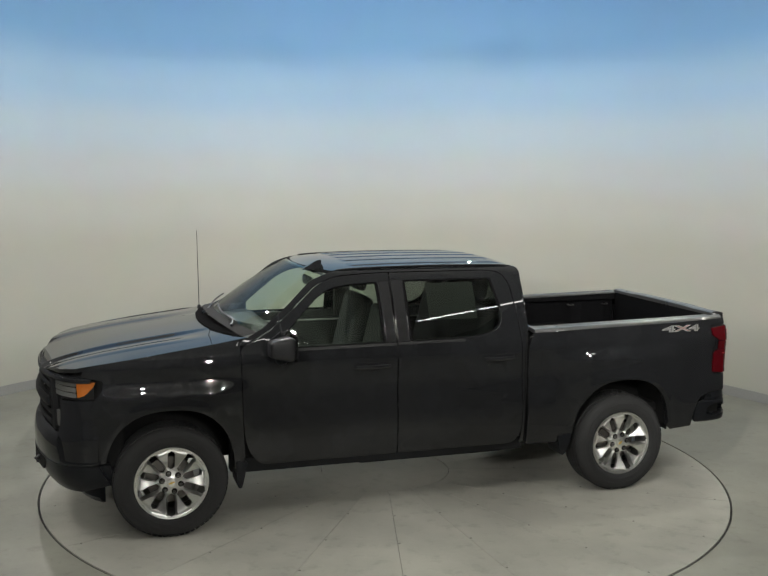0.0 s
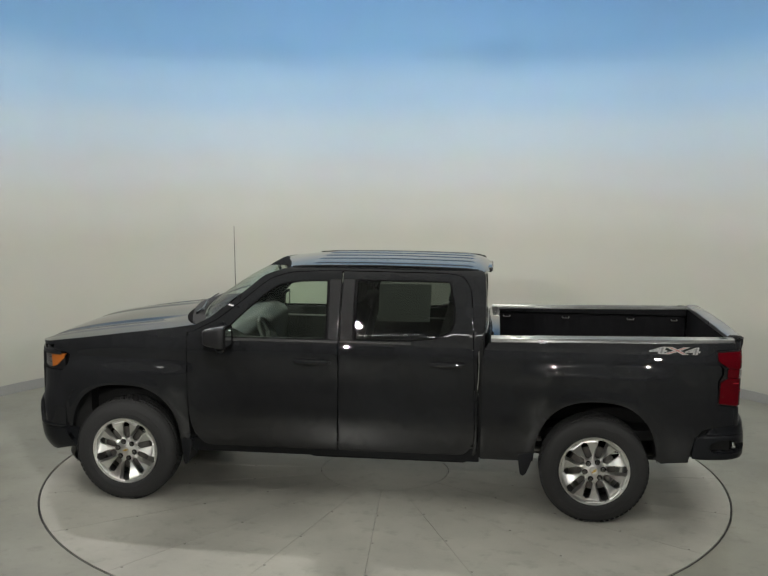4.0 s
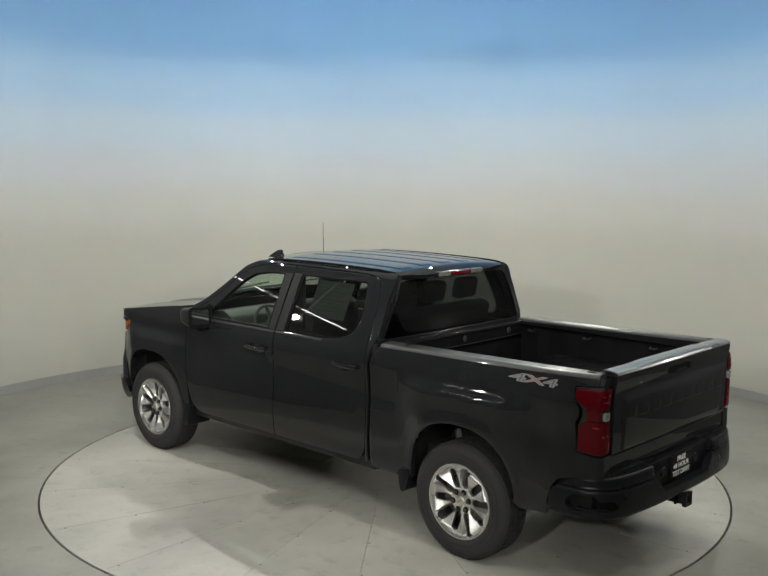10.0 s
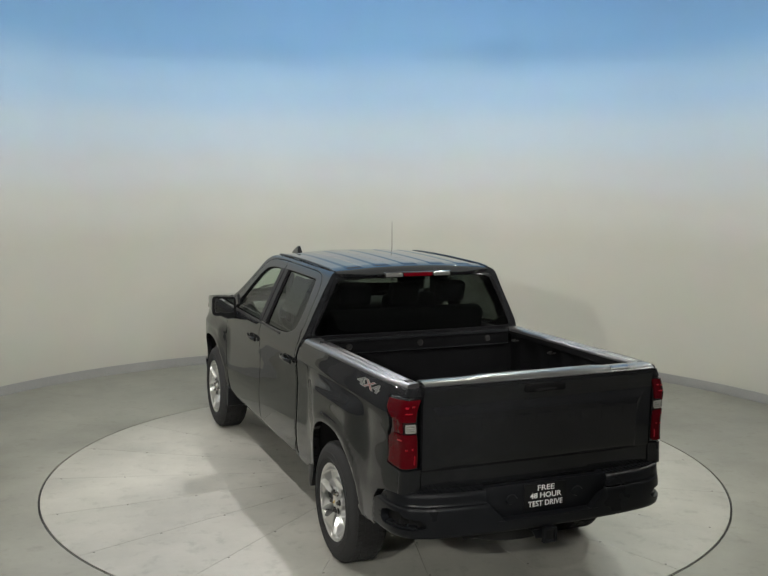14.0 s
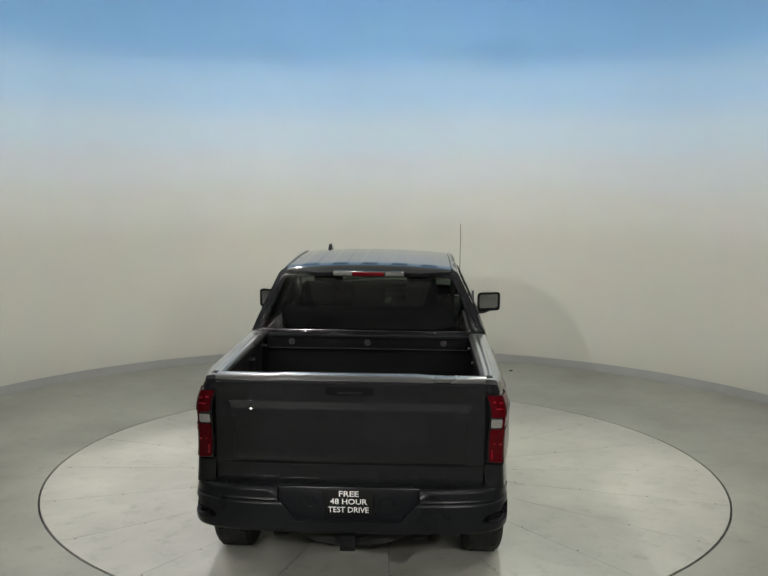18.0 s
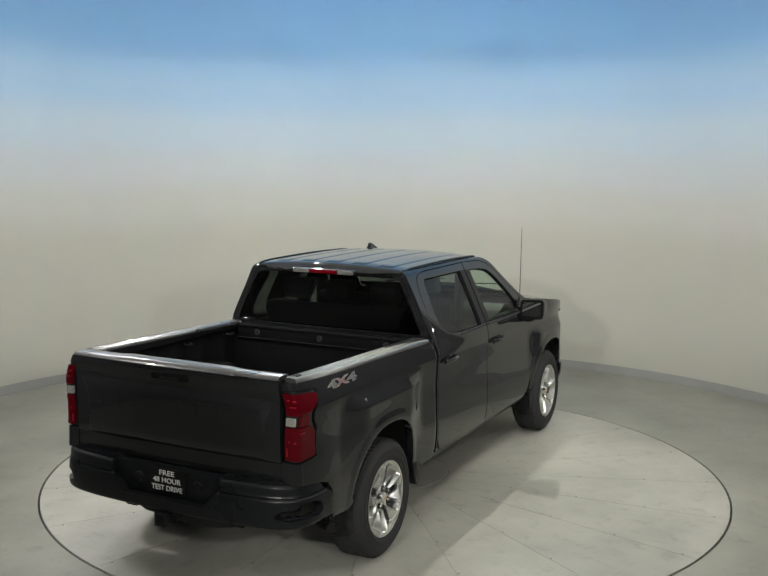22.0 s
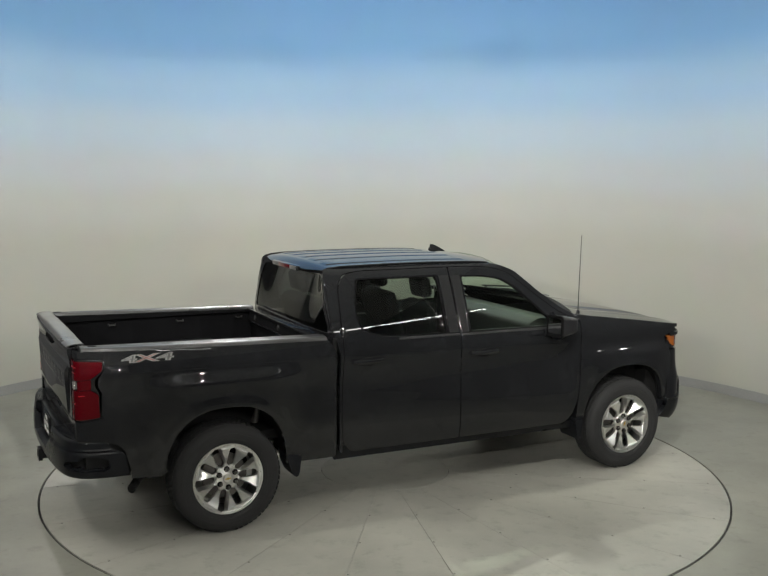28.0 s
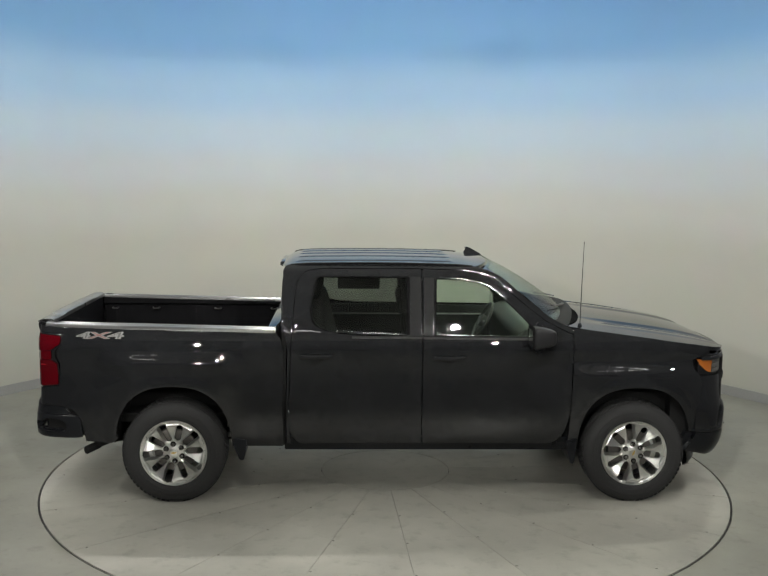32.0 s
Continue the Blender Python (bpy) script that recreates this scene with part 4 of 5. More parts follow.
hood_line = hermite([1.30, 1.55, 1.761, 2.0, 2.188, 2.40, 2.52, 2.60, 2.68, 2.76, 2.80], [1.455, 1.418, 1.392, 1.362, 1.336, 1.305, 1.286, 1.270, 1.248, 1.212, 1.185])


nose_path_y = [0.0, 0.15, 0.30, 0.45, 0.60, 0.72, 0.80, 0.86, 0.905, 0.935, 0.945]
nose_path_x = [2.800, 2.796, 2.780, 2.752, 2.715, 2.672, 2.632, 2.588, 2.535, 2.470, 2.40]


nose_plan = hermite(nose_path_y, nose_path_x)


def path_fn(ys, xs):
    """A way across the truck from its right to its left side, by length from the middle."""
    pts = [Vector((x, y)) for x, y in zip(xs, ys)]
    s = [0.0]
    for a, b in zip(pts, pts[1:]):
        s.append(s[-1] + (b - a).length)
    fx, fy = hermite(s, xs), hermite(s, ys)
    return (lambda t: (fx(abs(t)), math.copysign(fy(abs(t)), t) if t else 0.0)), s[-1]


NOSE, NOSE_L = path_fn(nose_path_y, nose_path_x)


def nose_f(profile, grow=1.0):
    """A surface round the nose: t along it, z up; the profile says how far it stands forward."""
    def f(t, z):
        x, y = NOSE(t)
        x2, y2 = NOSE(t + 0.01)
        x1, y1 = NOSE(t - 0.01)
        n = Vector((y2 - y1, -(x2 - x1))).normalized()
        o = profile(z)
        return (x + n.x * o, y + n.y * o, z)

    return f


def build_front(truck):
    ys = [0.905 - 1.81 * i / 20 for i in range(21)]
    front = [(nose_plan(abs(y)) - 0.012, y) for y in ys]
    edge_y = [(x, side_y(x, hood_line(x)) - 0.012) for x in (1.45, 1.65, 1.85, 2.05, 2.25, 2.40)]
    rear = [(1.30 + 0.16 * (1 - (y / 0.9) ** 2), y) for y in [-0.905 + 1.81 * i / 16 for i in range(17)]]
    sheet("bonnet", [(x, y) for x, y in edge_y] + front + [(x, -y) for x, y in edge_y[::-1]] + rear, hood_f, PAINT, truck, thick=0.03, step=0.06, grid=(0.06, 0.035), label="black sculpted bonnet")
    # lip below the bonnet, over the lamps
    lip = nose_f(hermite([1.170, 1.185, 1.205, 1.222], [-0.02, -0.004, -0.004, -0.03]))
    sheet("nose_lip", [(-NOSE_L + 0.02, 1.178), (NOSE_L - 0.02, 1.178), (NOSE_L - 0.02, 1.216), (-NOSE_L + 0.02, 1.216)], lip, PAINT, truck, side=1, thick=0.06, step=0.05, grid=(0.05, 0.012))
    under = part("nose_core", slab(bmesh.new(), [(NOSE(t)[0] - 0.10, NOSE(t)[1] * 0.93) for t in [NOSE_L * (i / 10 - 1) for i in range(21)]] + [(2.2, 0.86), (2.2, -0.86)], "z", 0.40, 1.24), UNDER, truck)
    # lamps
    flat = nose_f(lambda z: -0.035)
    for sg in (1, -1):
        mk = dict(mirror=sg < 0)
        lampo = sheet("headlamp", [(0.66, 1.192), (NOSE_L - 0.0, 1.192), (NOSE_L - 0.0, 1.055), (0.80, 1.045), (0.80, 0.82), (0.72, 0.82), (0.70, 1.045), (0.66, 1.06)], flat, GLOSSB, truck, side=1, thick=0.04, step=0.03, label="dark headlamp with an amber corner marker", **mk)
        sheet("amber_marker", [(NOSE_L - 0.135, 1.184), (NOSE_L + 0.012, 1.184), (NOSE_L - 0.012, 1.138), (NOSE_L - 0.065, 1.090), (NOSE_L - 0.126, 1.072)], nose_f(lambda z: -0.022), AMBER, lampo, side=1, thick=0.02, step=0.02, label="orange side marker lens", **mk)
        for z0, z1 in ((1.15, 1.185), (1.108, 1.142), (1.07, 1.100)):
            sheet("lamp_lens", rounded([(0.70, z0), (NOSE_L - 0.142, z0), (NOSE_L - 0.142, z1), (0.70, z1)], 0.006), nose_f(lambda z: -0.026), LAMPIN, lampo, side=1, thick=0.01, step=0.03, **mk)
        sheet("lower_lamp", rounded([(0.725, 0.955), (0.79, 0.955), (0.79, 0.84), (0.725, 0.84)], 0.01), nose_f(lambda z: -0.02), LAMPIN, lampo, side=1, thick=0.02, step=0.03, **mk)
        # trim strut beside the lamp and the corner cover
        sheet("lamp_strut", [(0.655, 1.18), (0.70, 1.18), (0.745, 0.81), (0.695, 0.81)], nose_f(lambda z: 0.0), SATIN, truck, side=1, thick=0.04, step=0.03, **mk)
        sheet("corner_cover", [(0.80, 1.04), (NOSE_L + 0.02, 1.05), (NOSE_L + 0.02, 0.585), (0.86, 0.585), (0.81, 0.80)], nose_f(hermite([0.58, 0.75, 0.9, 1.05], [0.012, 0.012, -0.012, -0.02])), PAINT, truck, side=1, thick=0.04, step=0.04, **mk)
    # grille
    grille = sheet("grille", [(-0.655, 1.19), (0.655, 1.19), (0.70, 0.81), (-0.70, 0.81)], nose_f(lambda z: -0.06), UNDER, truck, side=1, thick=0.02, step=0.08, label="black grille with broad level bars")
    for z0, z1, o in ((1.150, 1.190, -0.01), (1.085, 1.130, -0.012), (0.965, 1.045, 0.016), (0.890, 0.930, -0.012), (0.820, 0.862, -0.006)):
        w = 0.65
        sheet("grille_bar", rounded([(-w, z0), (w, z0), (w, z1), (-w, z1)], 0.012), nose_f(hermite([z0, (z0 + z1) / 2, z1], [o - 0.012, o, o - 0.012])), SATIN, grille, side=1, thick=0.045, step=0.05, grid=(0.06, 0.012))
    # bumper
    prof = hermite([0.36, 0.42, 0.50, 0.575, 0.62, 0.70, 0.78, 0.815], [-0.05, -0.005, 0.022, 0.030, 0.034, 0.036, 0.022, -0.03])
    bump = sheet("front_bumper", [(-NOSE_L - 0.02, 0.585), (-NOSE_L - 0.02, 0.60), (-0.86, 0.60), (-0.80, 0.812), (0.80, 0.812), (0.86, 0.60), (NOSE_L + 0.02, 0.60), (NOSE_L + 0.02, 0.585)], nose_f(prof), PAINT, truck, side=1, thick=0.06, step=0.05, grid=(0.06, 0.03))
    sheet("lower_valance", [(-NOSE_L - 0.02, 0.578), (NOSE_L + 0.02, 0.578), (NOSE_L + 0.10, 0.43), (NOSE_L - 0.12, 0.375), (-NOSE_L + 0.12, 0.375), (-NOSE_L - 0.10, 0.43)], nose_f(prof), TRIM, truck, side=1, thick=0.06, step=0.05, grid=(0.06, 0.03))
    sheet("valance_side", [(2.30, 0.575), (2.42, 0.578), (2.46, 0.45), (2.33, 0.40), (2.285, 0.50)], on_side(0.01), TRIM, truck, side=-1, thick=0.04)
    sheet("valance_side", [(2.30, 0.575), (2.42, 0.578), (2.46, 0.45), (2.33, 0.40), (2.285, 0.50)], on_side(0.01), TRIM, truck, side=-1, thick=0.04, mirror=True)
    sheet("air_intake", rounded([(-0.56, 0.47), (0.56, 0.47), (0.60, 0.56), (-0.60, 0.56)], 0.03), nose_f(lambda z: 0.034), UNDER, bump, side=1, thick=0.01, step=0.06)
    # air dam
    bm = bmesh.new()
    pts = [(NOSE(t)[0] - 0.22, NOSE(t)[1] * 0.94) for t in [0.92 * (i / 12 - 1) for i in range(25)]]
    a = [[bm.verts.new((x + d, y, z)) for x, y in pts] for d, z in ((0.0, 0.40), (0.025, 0.30), (0.0, 0.262), (-0.02, 0.262), (-0.02, 0.40))]
    for p, q in zip(a, a[1:]):
        for i in range(24):
            bm.faces.new((p[i], p[i + 1], q[i + 1], q[i]))
    part("air_dam", bm, TRIM, truck)
    for sg in (1, -1):
        bm = bmesh.new()
        tube(bm, [(2.60, sg * 0.42, 0.555), (2.80, sg * 0.42, 0.535), (2.825, sg * 0.42, 0.515), (2.815, sg * 0.42, 0.495), (2.76, sg * 0.42, 0.49)], 0.012, 8)
        part("tow_hook", bm, TRIM, truck)
    # cowl, wipers, mast aerial
    bm = bmesh.new()
    rows = []
    for o, z in ((0.0, 1.452), (-0.05, 1.462), (-0.12, 1.474)):
        rows.append([bm.verts.new((1.315 + o + 0.17 * (1 - (y / 0.9) ** 2), y, z + 0.075 * (1 - (y / 0.9) ** 2) * (1 - (0.35 if o < -0.1 else 0)))) for y in [-0.87 + 1.74 * i / 20 for i in range(21)]])
    for p, q in zip(rows, rows[1:]):
        for i in range(20):
            bm.faces.new((p[i], p[i + 1], q[i + 1], q[i]))
    part("cowl", bm, UNDER, truck)
    ys = [-0.83 + 1.66 * i / 24 for i in range(25)]
    edge_x = lambda y: 1.30 + 0.16 * (1 - (y / 0.9) ** 2)
    sheet("cowl_grille", [(edge_x(y) - 0.07, y) for y in ys] + [(edge_x(y) + 0.012 + 0.075 * (1 - (abs(y) / 0.84) ** 4), y) for y in ys[::-1]], lambda x, y: (x, y, hood_f(x, y)[2] + 0.010), COWL, truck, thick=0.012, step=0.05, grid=(0.03, 0.05), label="matte black cowl below the windscreen")
    for y0, y1 in ((0.62, -0.02), (-0.10, -0.66)):
        bm = bmesh.new()
        pts = []
        for i in range(9):
            v = (y0 + (y1 - y0) * i / 8) / 0.868
            w = 0.035 + 0.11 * i / 8
            q = screen_f(v, w)
            pts.append((q[0] + 0.022, q[1], q[2] + 0.022))
        tube(bm, pts, 0.009, 6, 0.006)
        tube(bm, [(pts[0][0] + 0.05, pts[0][1] + 0.02, pts[0][2] - 0.02), lerp3(pts[0], pts[4], 0.3), pts[4]], 0.011, 6, 0.007)
        part("wiper", bm, TRIM, truck)
    bm = bmesh.new()
    lathe(bm, [(0.004, 0.03), (0.012, 0.028), (0.022, 0.0)], 14, "z", (1.43, -0.815, 1.435))
    part("aerial_base", bm, TRIM, truck)
    bm = bmesh.new()
    tube(bm, [(1.43, -0.815, 1.45), (1.436, -0.815, 1.80), (1.443, -0.815, 2.135)], 0.0042, 6, 0.0024)
    part("mast_aerial", bm, TRIM, truck, "thin black mast aerial")


bump_y = [0.0, 0.25, 0.50, 0.70, 0.82, 0.90, 0.945, 0.968, 0.980, 0.985]
bump_x = [-3.150, -3.147, -3.135, -3.112, -3.082, -3.035, -2.975, -2.90, -2.78, -2.62]
TAILP, TAIL_L = path_fn(bump_y, bump_x)


def tail_f(profile):
    def f(t, z):
        x, y = TAILP(t)
        x2, y2 = TAILP(t + 0.01)
        x1, y1 = TAILP(t - 0.01)
        n = Vector((-(y2 - y1), x2 - x1)).normalized()
        o = profile(z)
        return (x + n.x * o, y + n.y * o, z)

    return f


def build_bed(truck):
    inner, x0, x1, zf = 0.795, -2.925, -1.075, 0.925
    # cap rails
    for sg in (1, -1):
        rows = []
        for q, up in ((0.0, -0.012), (0.0, -0.002), (0.03, 0.010), (0.08, 0.019), (0.16, 0.0245), (0.28, 0.026), (0.40, 0.026), (0.42, 0.029), (0.58, 0.029), (0.60, 0.026), (0.68, 0.026), (0.70, 0.029), (0.84, 0.029), (0.86, 0.026), (0.94, 0.024), (0.985, 0.018), (1.0, 0.012), (1.0, 0.002)):
            row = []
            for i in range(13):
                x = x0 - 0.04 + (-1.06 - x0 + 0.04) * i / 12
                yo = side_y(x, rail(x)) + 0.001
                row.append((x, sg * (yo + (inner - yo) * q), rail(x) + up))
            rows.append(row)
        r = part("bed_rail_cap", loft(bmesh.new(), rows), RAILCAP, truck, "grey-black ribbed bed rail cap", angle=50)
        for px in (x0 + 0.055,):
            # Black slab on the cap: the pocket's inner shade as colour, no opening.
            part("stake_pocket_shade", slab(bmesh.new(), rounded([(px - 0.035, sg * 0.825), (px + 0.035, sg * 0.825), (px + 0.035, sg * 0.862), (px - 0.035, sg * 0.862)], 0.008), "z", rail(px) + 0.0245, rail(px) + 0.0315), UNDER, r)
        # inner wall with pressed ribs
        bm = bmesh.new()
        n = 36
        rows = []
        for z, d in ((None, 0.0), (1.375, 0.0), (1.36, 0.045), (1.20, 0.05), (1.0, 0.05), (zf, 0.04)):
            rows.append([bm.verts.new((x0 + (x1 - x0) * i / n, sg * (inner + (d if not (i % 6 in (2, 3)) or d == 0 else d - 0.016)), rail(x0 + (x1 - x0) * i / n) + 0.003 if z is None else z)) for i in range(n + 1)])
        for p, q in zip(rows, rows[1:]):
            for i in range(n):
                bm.faces.new((p[i], p[i + 1], q[i + 1], q[i]))
        part("bed_inner_wall", bm, LINER, truck)
        bm = bmesh.new()
        box(bm, (-2.32, min(sg * 0.56, sg * 0.85), zf - 0.02), (-1.43, max(sg * 0.56, sg * 0.85), 1.155), 0.06, 3)
        part("wheel_house", bm, LINER, truck)
        for tx in (-1.2, -1.75, -2.35, -2.8):
            bm = bmesh.new()
            tube(bm, [(tx - 0.03, sg * (inner + 0.035), 1.33), (tx - 0.025, sg * (inner - 0.002), 1.325), (tx + 0.025, sg * (inner - 0.002), 1.325), (tx + 0.03, sg * (inner + 0.035), 1.33)], 0.007, 6)
            part("tie_down", bm, STEEL, truck)
    bm = bmesh.new()
    n = 60
    prof = [(-0.86 + 1.72 * i / n, zf + (0.012 if (i % 5) < 3 else 0.0)) for i in range(n + 1)]
    a, b = [bm.verts.new((x0 - 0.03, y, z)) for y, z in prof], [bm.verts.new((x1 + 0.02, y, z)) for y, z in prof]
    for i in range(n):
        bm.faces.new((a[i], a[i + 1], b[i + 1], b[i]))
    part("bed_floor", bm, LINER, truck)
    bm = bmesh.new()
    for lo, hi in (((x1, -0.86, zf - 0.02), (x1 + 0.03, 0.86, 1.30)), ((x1 - 0.035, -0.80, 1.29), (x1 + 0.03, 0.80, 1.392))):
        box(bm, lo, hi, 0.012)
    head = part("bed_front_wall", bm, LINER, truck)
    for y in (-0.60, 0.0, 0.60):
        part("wall_cap", lathe(bmesh.new(), [(0.003, -0.002), (0.020, -0.002), (0.026, 0.006)], 16, "x", (x1 - 0.042, y, 1.345)), STEEL, head)
    bm = bmesh.new()
    box(bm, (x1 - 0.055, -0.79, 1.386), (x1 + 0.03, 0.79, 1.412), 0.008)
    part("front_rail_cap", bm, PAINT, truck)
    part("wall_ledge", tube(bmesh.new(), [(x1 - 0.036, -0.79, 1.294), (x1 - 0.036, 0.79, 1.294)], 0.007, 8), PAINT, head)
    # tailgate
    gate_prof = hermite([0.800, 0.810, 0.922, 0.931, 0.940, 0.97, 1.17, 1.32, 1.37, 1.415, 1.436, 1.450, 1.461, 1.469, 1.473], [-3.002, -3.010, -3.012, -3.012, -3.022, -3.024, -3.027, -3.029, -3.035, -3.045, -3.047, -3.042, -3.033, -3.020, -3.004])

    def gate_f(y, z):
        """The gate's skin: a lip along the top, a long pressed recess with slanting ends, a step near the foot."""
        deep = -0.021 * min(1.0, (z - 0.95) / 0.30 * 0.6 + 0.4) * smooth(0.943, 0.97, z) * max(0.0, min(1.0, (1.322 - z) / 0.045))
        deep *= 1 - smooth(0.0, 0.02, abs(y) - (0.69 + 0.6 * max(0.0, z - 1.226)))
        return (gate_prof(z) - 0.012 * (1 - (y / 0.82) ** 2) + deep, y, z)

    half = [0.0, 0.1, 0.2, 0.3, 0.4, 0.5, 0.6, 0.66] + [0.68 + 0.006 * i for i in range(14)] + [0.78, 0.80, 0.808, 0.812]
    cols = [-y for y in half[:0:-1]] + half
    levels = [0.800, 0.810, 0.86, 0.922, 0.931, 0.935, 0.940, 0.955, 0.97, 1.0, 1.03, 1.06, 1.09, 1.13, 1.17, 1.21, 1.245, 1.266, 1.272, 1.277, 1.282, 1.296, 1.311, 1.318, 1.322, 1.328, 1.35, 1.37, 1.39, 1.415, 1.428, 1.436, 1.443, 1.450, 1.456, 1.461, 1.465, 1.469, 1.473]
    rows = [[(-2.95, y, 0.801) for y in cols]] + [[gate_f(y, z) for y in cols] for z in levels] + [[(-2.95, y, 1.472) for y in cols]]
    gate = part("tailgate", loft(bmesh.new(), rows), PAINT, truck, "closed black tailgate", angle=50)
    bm = bmesh.new()
    box(bm, (-2.985, -0.80, 0.82), (-2.932, 0.80, 1.446), 0.008)
    part("gate_inner", bm, LINER, gate)
    rows = []
    for px, pz in ((-3.040, 1.450), (-3.050, 1.457), (-3.044, 1.465), (-3.026, 1.473), (-3.0, 1.478), (-2.975, 1.480), (-2.94, 1.478), (-2.924, 1.468), (-2.922, 1.443)):
        rows.append([(px - 0.012 * (1 - (y / 0.82) ** 2) * (px < -2.99), y, pz + (0.006 * (1 - smooth(0.46, 0.50, abs(y))) if pz > 1.465 else 0.0)) for y in cols])
    bm = loft(bmesh.new(), rows)
    part("gate_top_cap", bm, RAILCAP, gate, "grey-black moulded cap along the gate's top")
    hp = gate_f(0.0, 1.395)[0] + 0.004
    bm = box_bm((hp - 0.016, -0.142, 1.372), (hp + 0.02, 0.142, 1.418), 0.008)
    part("gate_handle", bm, COWL, gate, "black pull handle")
    bm = box_bm((hp - 0.019, -0.075, 1.377), (hp - 0.008, 0.075, 1.392), 0.004)
    part("handle_slot", bm, UNDER, gate)
    # raised maker's name across the gate, drawn as plain bars
    for i in range(9):
        y = 0.63 - i * 0.158
        sheet("emboss_bar", rounded([(y - 0.055, 1.155), (y + 0.055, 1.155), (y + 0.055, 1.24), (y - 0.055, 1.24)], 0.012), lambda y, z: (gate_f(y, z)[0] - 0.0009, y, z), PAINT, gate, side=-1, thick=0.0012, step=0.04)
    # bumper: lower face with a notch, tread band over it, pockets at the corners
    low = hermite([0.50, 0.515, 0.535, 0.60, 0.715, 0.730, 0.742], [-0.030, -0.008, 0.0, 0.002, -0.004, -0.010, -0.024])
    T = TAIL_L
    out = rounded([(-T, 0.52), (-T + 0.10, 0.505), (-0.9, 0.515), (0.9, 0.515), (T - 0.10, 0.505), (T, 0.52), (T - 0.02, 0.70, 0.06), (T - 0.10, 0.742, 0.03), (0.42, 0.742), (0.30, 0.592), (-0.30, 0.592), (-0.42, 0.742), (-T + 0.10, 0.742), (-T + 0.02, 0.70, 0.06)], 0.015)
    pocket = rounded([(0.80, 0.60), (0.88, 0.572), (1.16, 0.570), (1.20, 0.60), (1.19, 0.66), (1.12, 0.690), (0.98, 0.695), (0.95, 0.66), (0.84, 0.65)], 0.02)
    bumper = sheet("rear_bumper", out, tail_f(low), TRIM, truck, holes=[pocket, [(-s, z) for s, z in pocket]], side=-1, thick=0.05, step=0.05, grid=(0.05, 0.012), label="textured black rear bumper with corner steps")
    top = hermite([0.742, 0.76, 0.815, 0.832, 0.838], [-0.006, -0.012, -0.016, -0.03, -0.06])
    for sg in (1, -1):
        sheet("upper_band", rounded([(0.43, 0.746), (T - 0.12, 0.746), (T - 0.20, 0.838), (0.43, 0.838)], 0.012), tail_f(top), TRIM, bumper, side=-1, thick=0.06, step=0.05, grid=(0.06, 0.015), mirror=sg < 0)
        bm = bmesh.new()
        ts = [0.43 + (T - 0.63) * i / 16 for i in range(17)]
        o = [tail_f(lambda z: -0.05)(t, 0.836) for t in ts]
        for p, q in zip(o, o[1:]):
            vs = [bm.verts.new((a, sg * b, c)) for a, b, c in (p, q, (max(q[0] + 0.12, -2.985) if q[0] < -2.985 else q[0], q[1] - 0.05, 0.836), (max(p[0] + 0.12, -2.985) if p[0] < -2.985 else p[0], p[1] - 0.05, 0.836))]
            bm.faces.new(vs)
        part("step_top", bm, TRIM, bumper)
        for i in range(14):
            t = 0.46 + i * 0.034
            p = tail_f(lambda z: -0.032)(t, 0.838)
            part("tread_rib", box_bm((p[0], sg * p[1] - 0.011, 0.837), (p[0] + 0.07, sg * p[1] + 0.011, 0.843), 0.0), TRIM, bumper, flat=True)
        # step pocket
        sheet("step_pocket", pocket, tail_f(lambda z: -0.075), UNDER, bumper, side=-1, thick=0, step=0.04, mirror=sg < 0)
        sheet("step_pad", [(0.86, 0.575), (1.16, 0.573), (1.15, 0.590), (0.88, 0.592)], tail_f(lambda z: -0.02), TRIM, bumper, side=-1, thick=0.05, step=0.04, mirror=sg < 0)
    bm = bmesh.new()
    box(bm, (-3.085, -0.46, 0.585), (-3.03, 0.46, 0.835), 0.012)
    part("notch_panel", bm, TRIM, bumper)
    bm = bmesh.new()
    slab(bm, rounded([(-0.31, 0.582), (0.31, 0.582), (0.36, 0.60), (-0.36, 0.60)], 0.006), "x", -3.150, -3.06)
    part("notch_sill", bm, TRIM, bumper)
    for sg in (1, -1):
        part("step_disc", lathe(bmesh.new(), [(0.004, -3.094), (0.034, -3.094), (0.040, -3.084)], 24, "x", (0, sg * 0.235, 0.725)), TRIM, bumper)
    # Added dark filling inside the bumper, so its gaps and pockets stay dark.
    core = [tail_f(lambda z: -0.085)(TAIL_L * (i / 14 - 1), 0.6)[:2] for i in range(29)]
    part("bumper_filler", slab(bmesh.new(), core[1:-1], "z", 0.53, 0.826), UNDER, bumper)
    # dealer plate
    pl = part("dealer_plate", box_bm((-3.098, -0.152, 0.640), (-3.088, 0.152, 0.800), 0.004), PLATE, bumper, "black plate with white words")
    face = Matrix.Rotation(radians(-90), 4, "Z") @ Matrix.Rotation(radians(90), 4, "X")
    for text, z, w in (("FREE", 0.771, 1.25), ("48 HOUR", 0.723, 1.12), ("TEST DRIVE", 0.672, 1.0)):
        words(text, 0.048, WHITEP, Matrix.Translation((-3.0995, 0, z)) @ face, pl, "lettering", w, 0.0008, bold=0.0006)
    # hitch, exhaust
    bm = box_bm((-3.16, -0.036, 0.452), (-2.70, 0.036, 0.524), 0.006)
    h = part("hitch_receiver", bm, TRIM, truck)
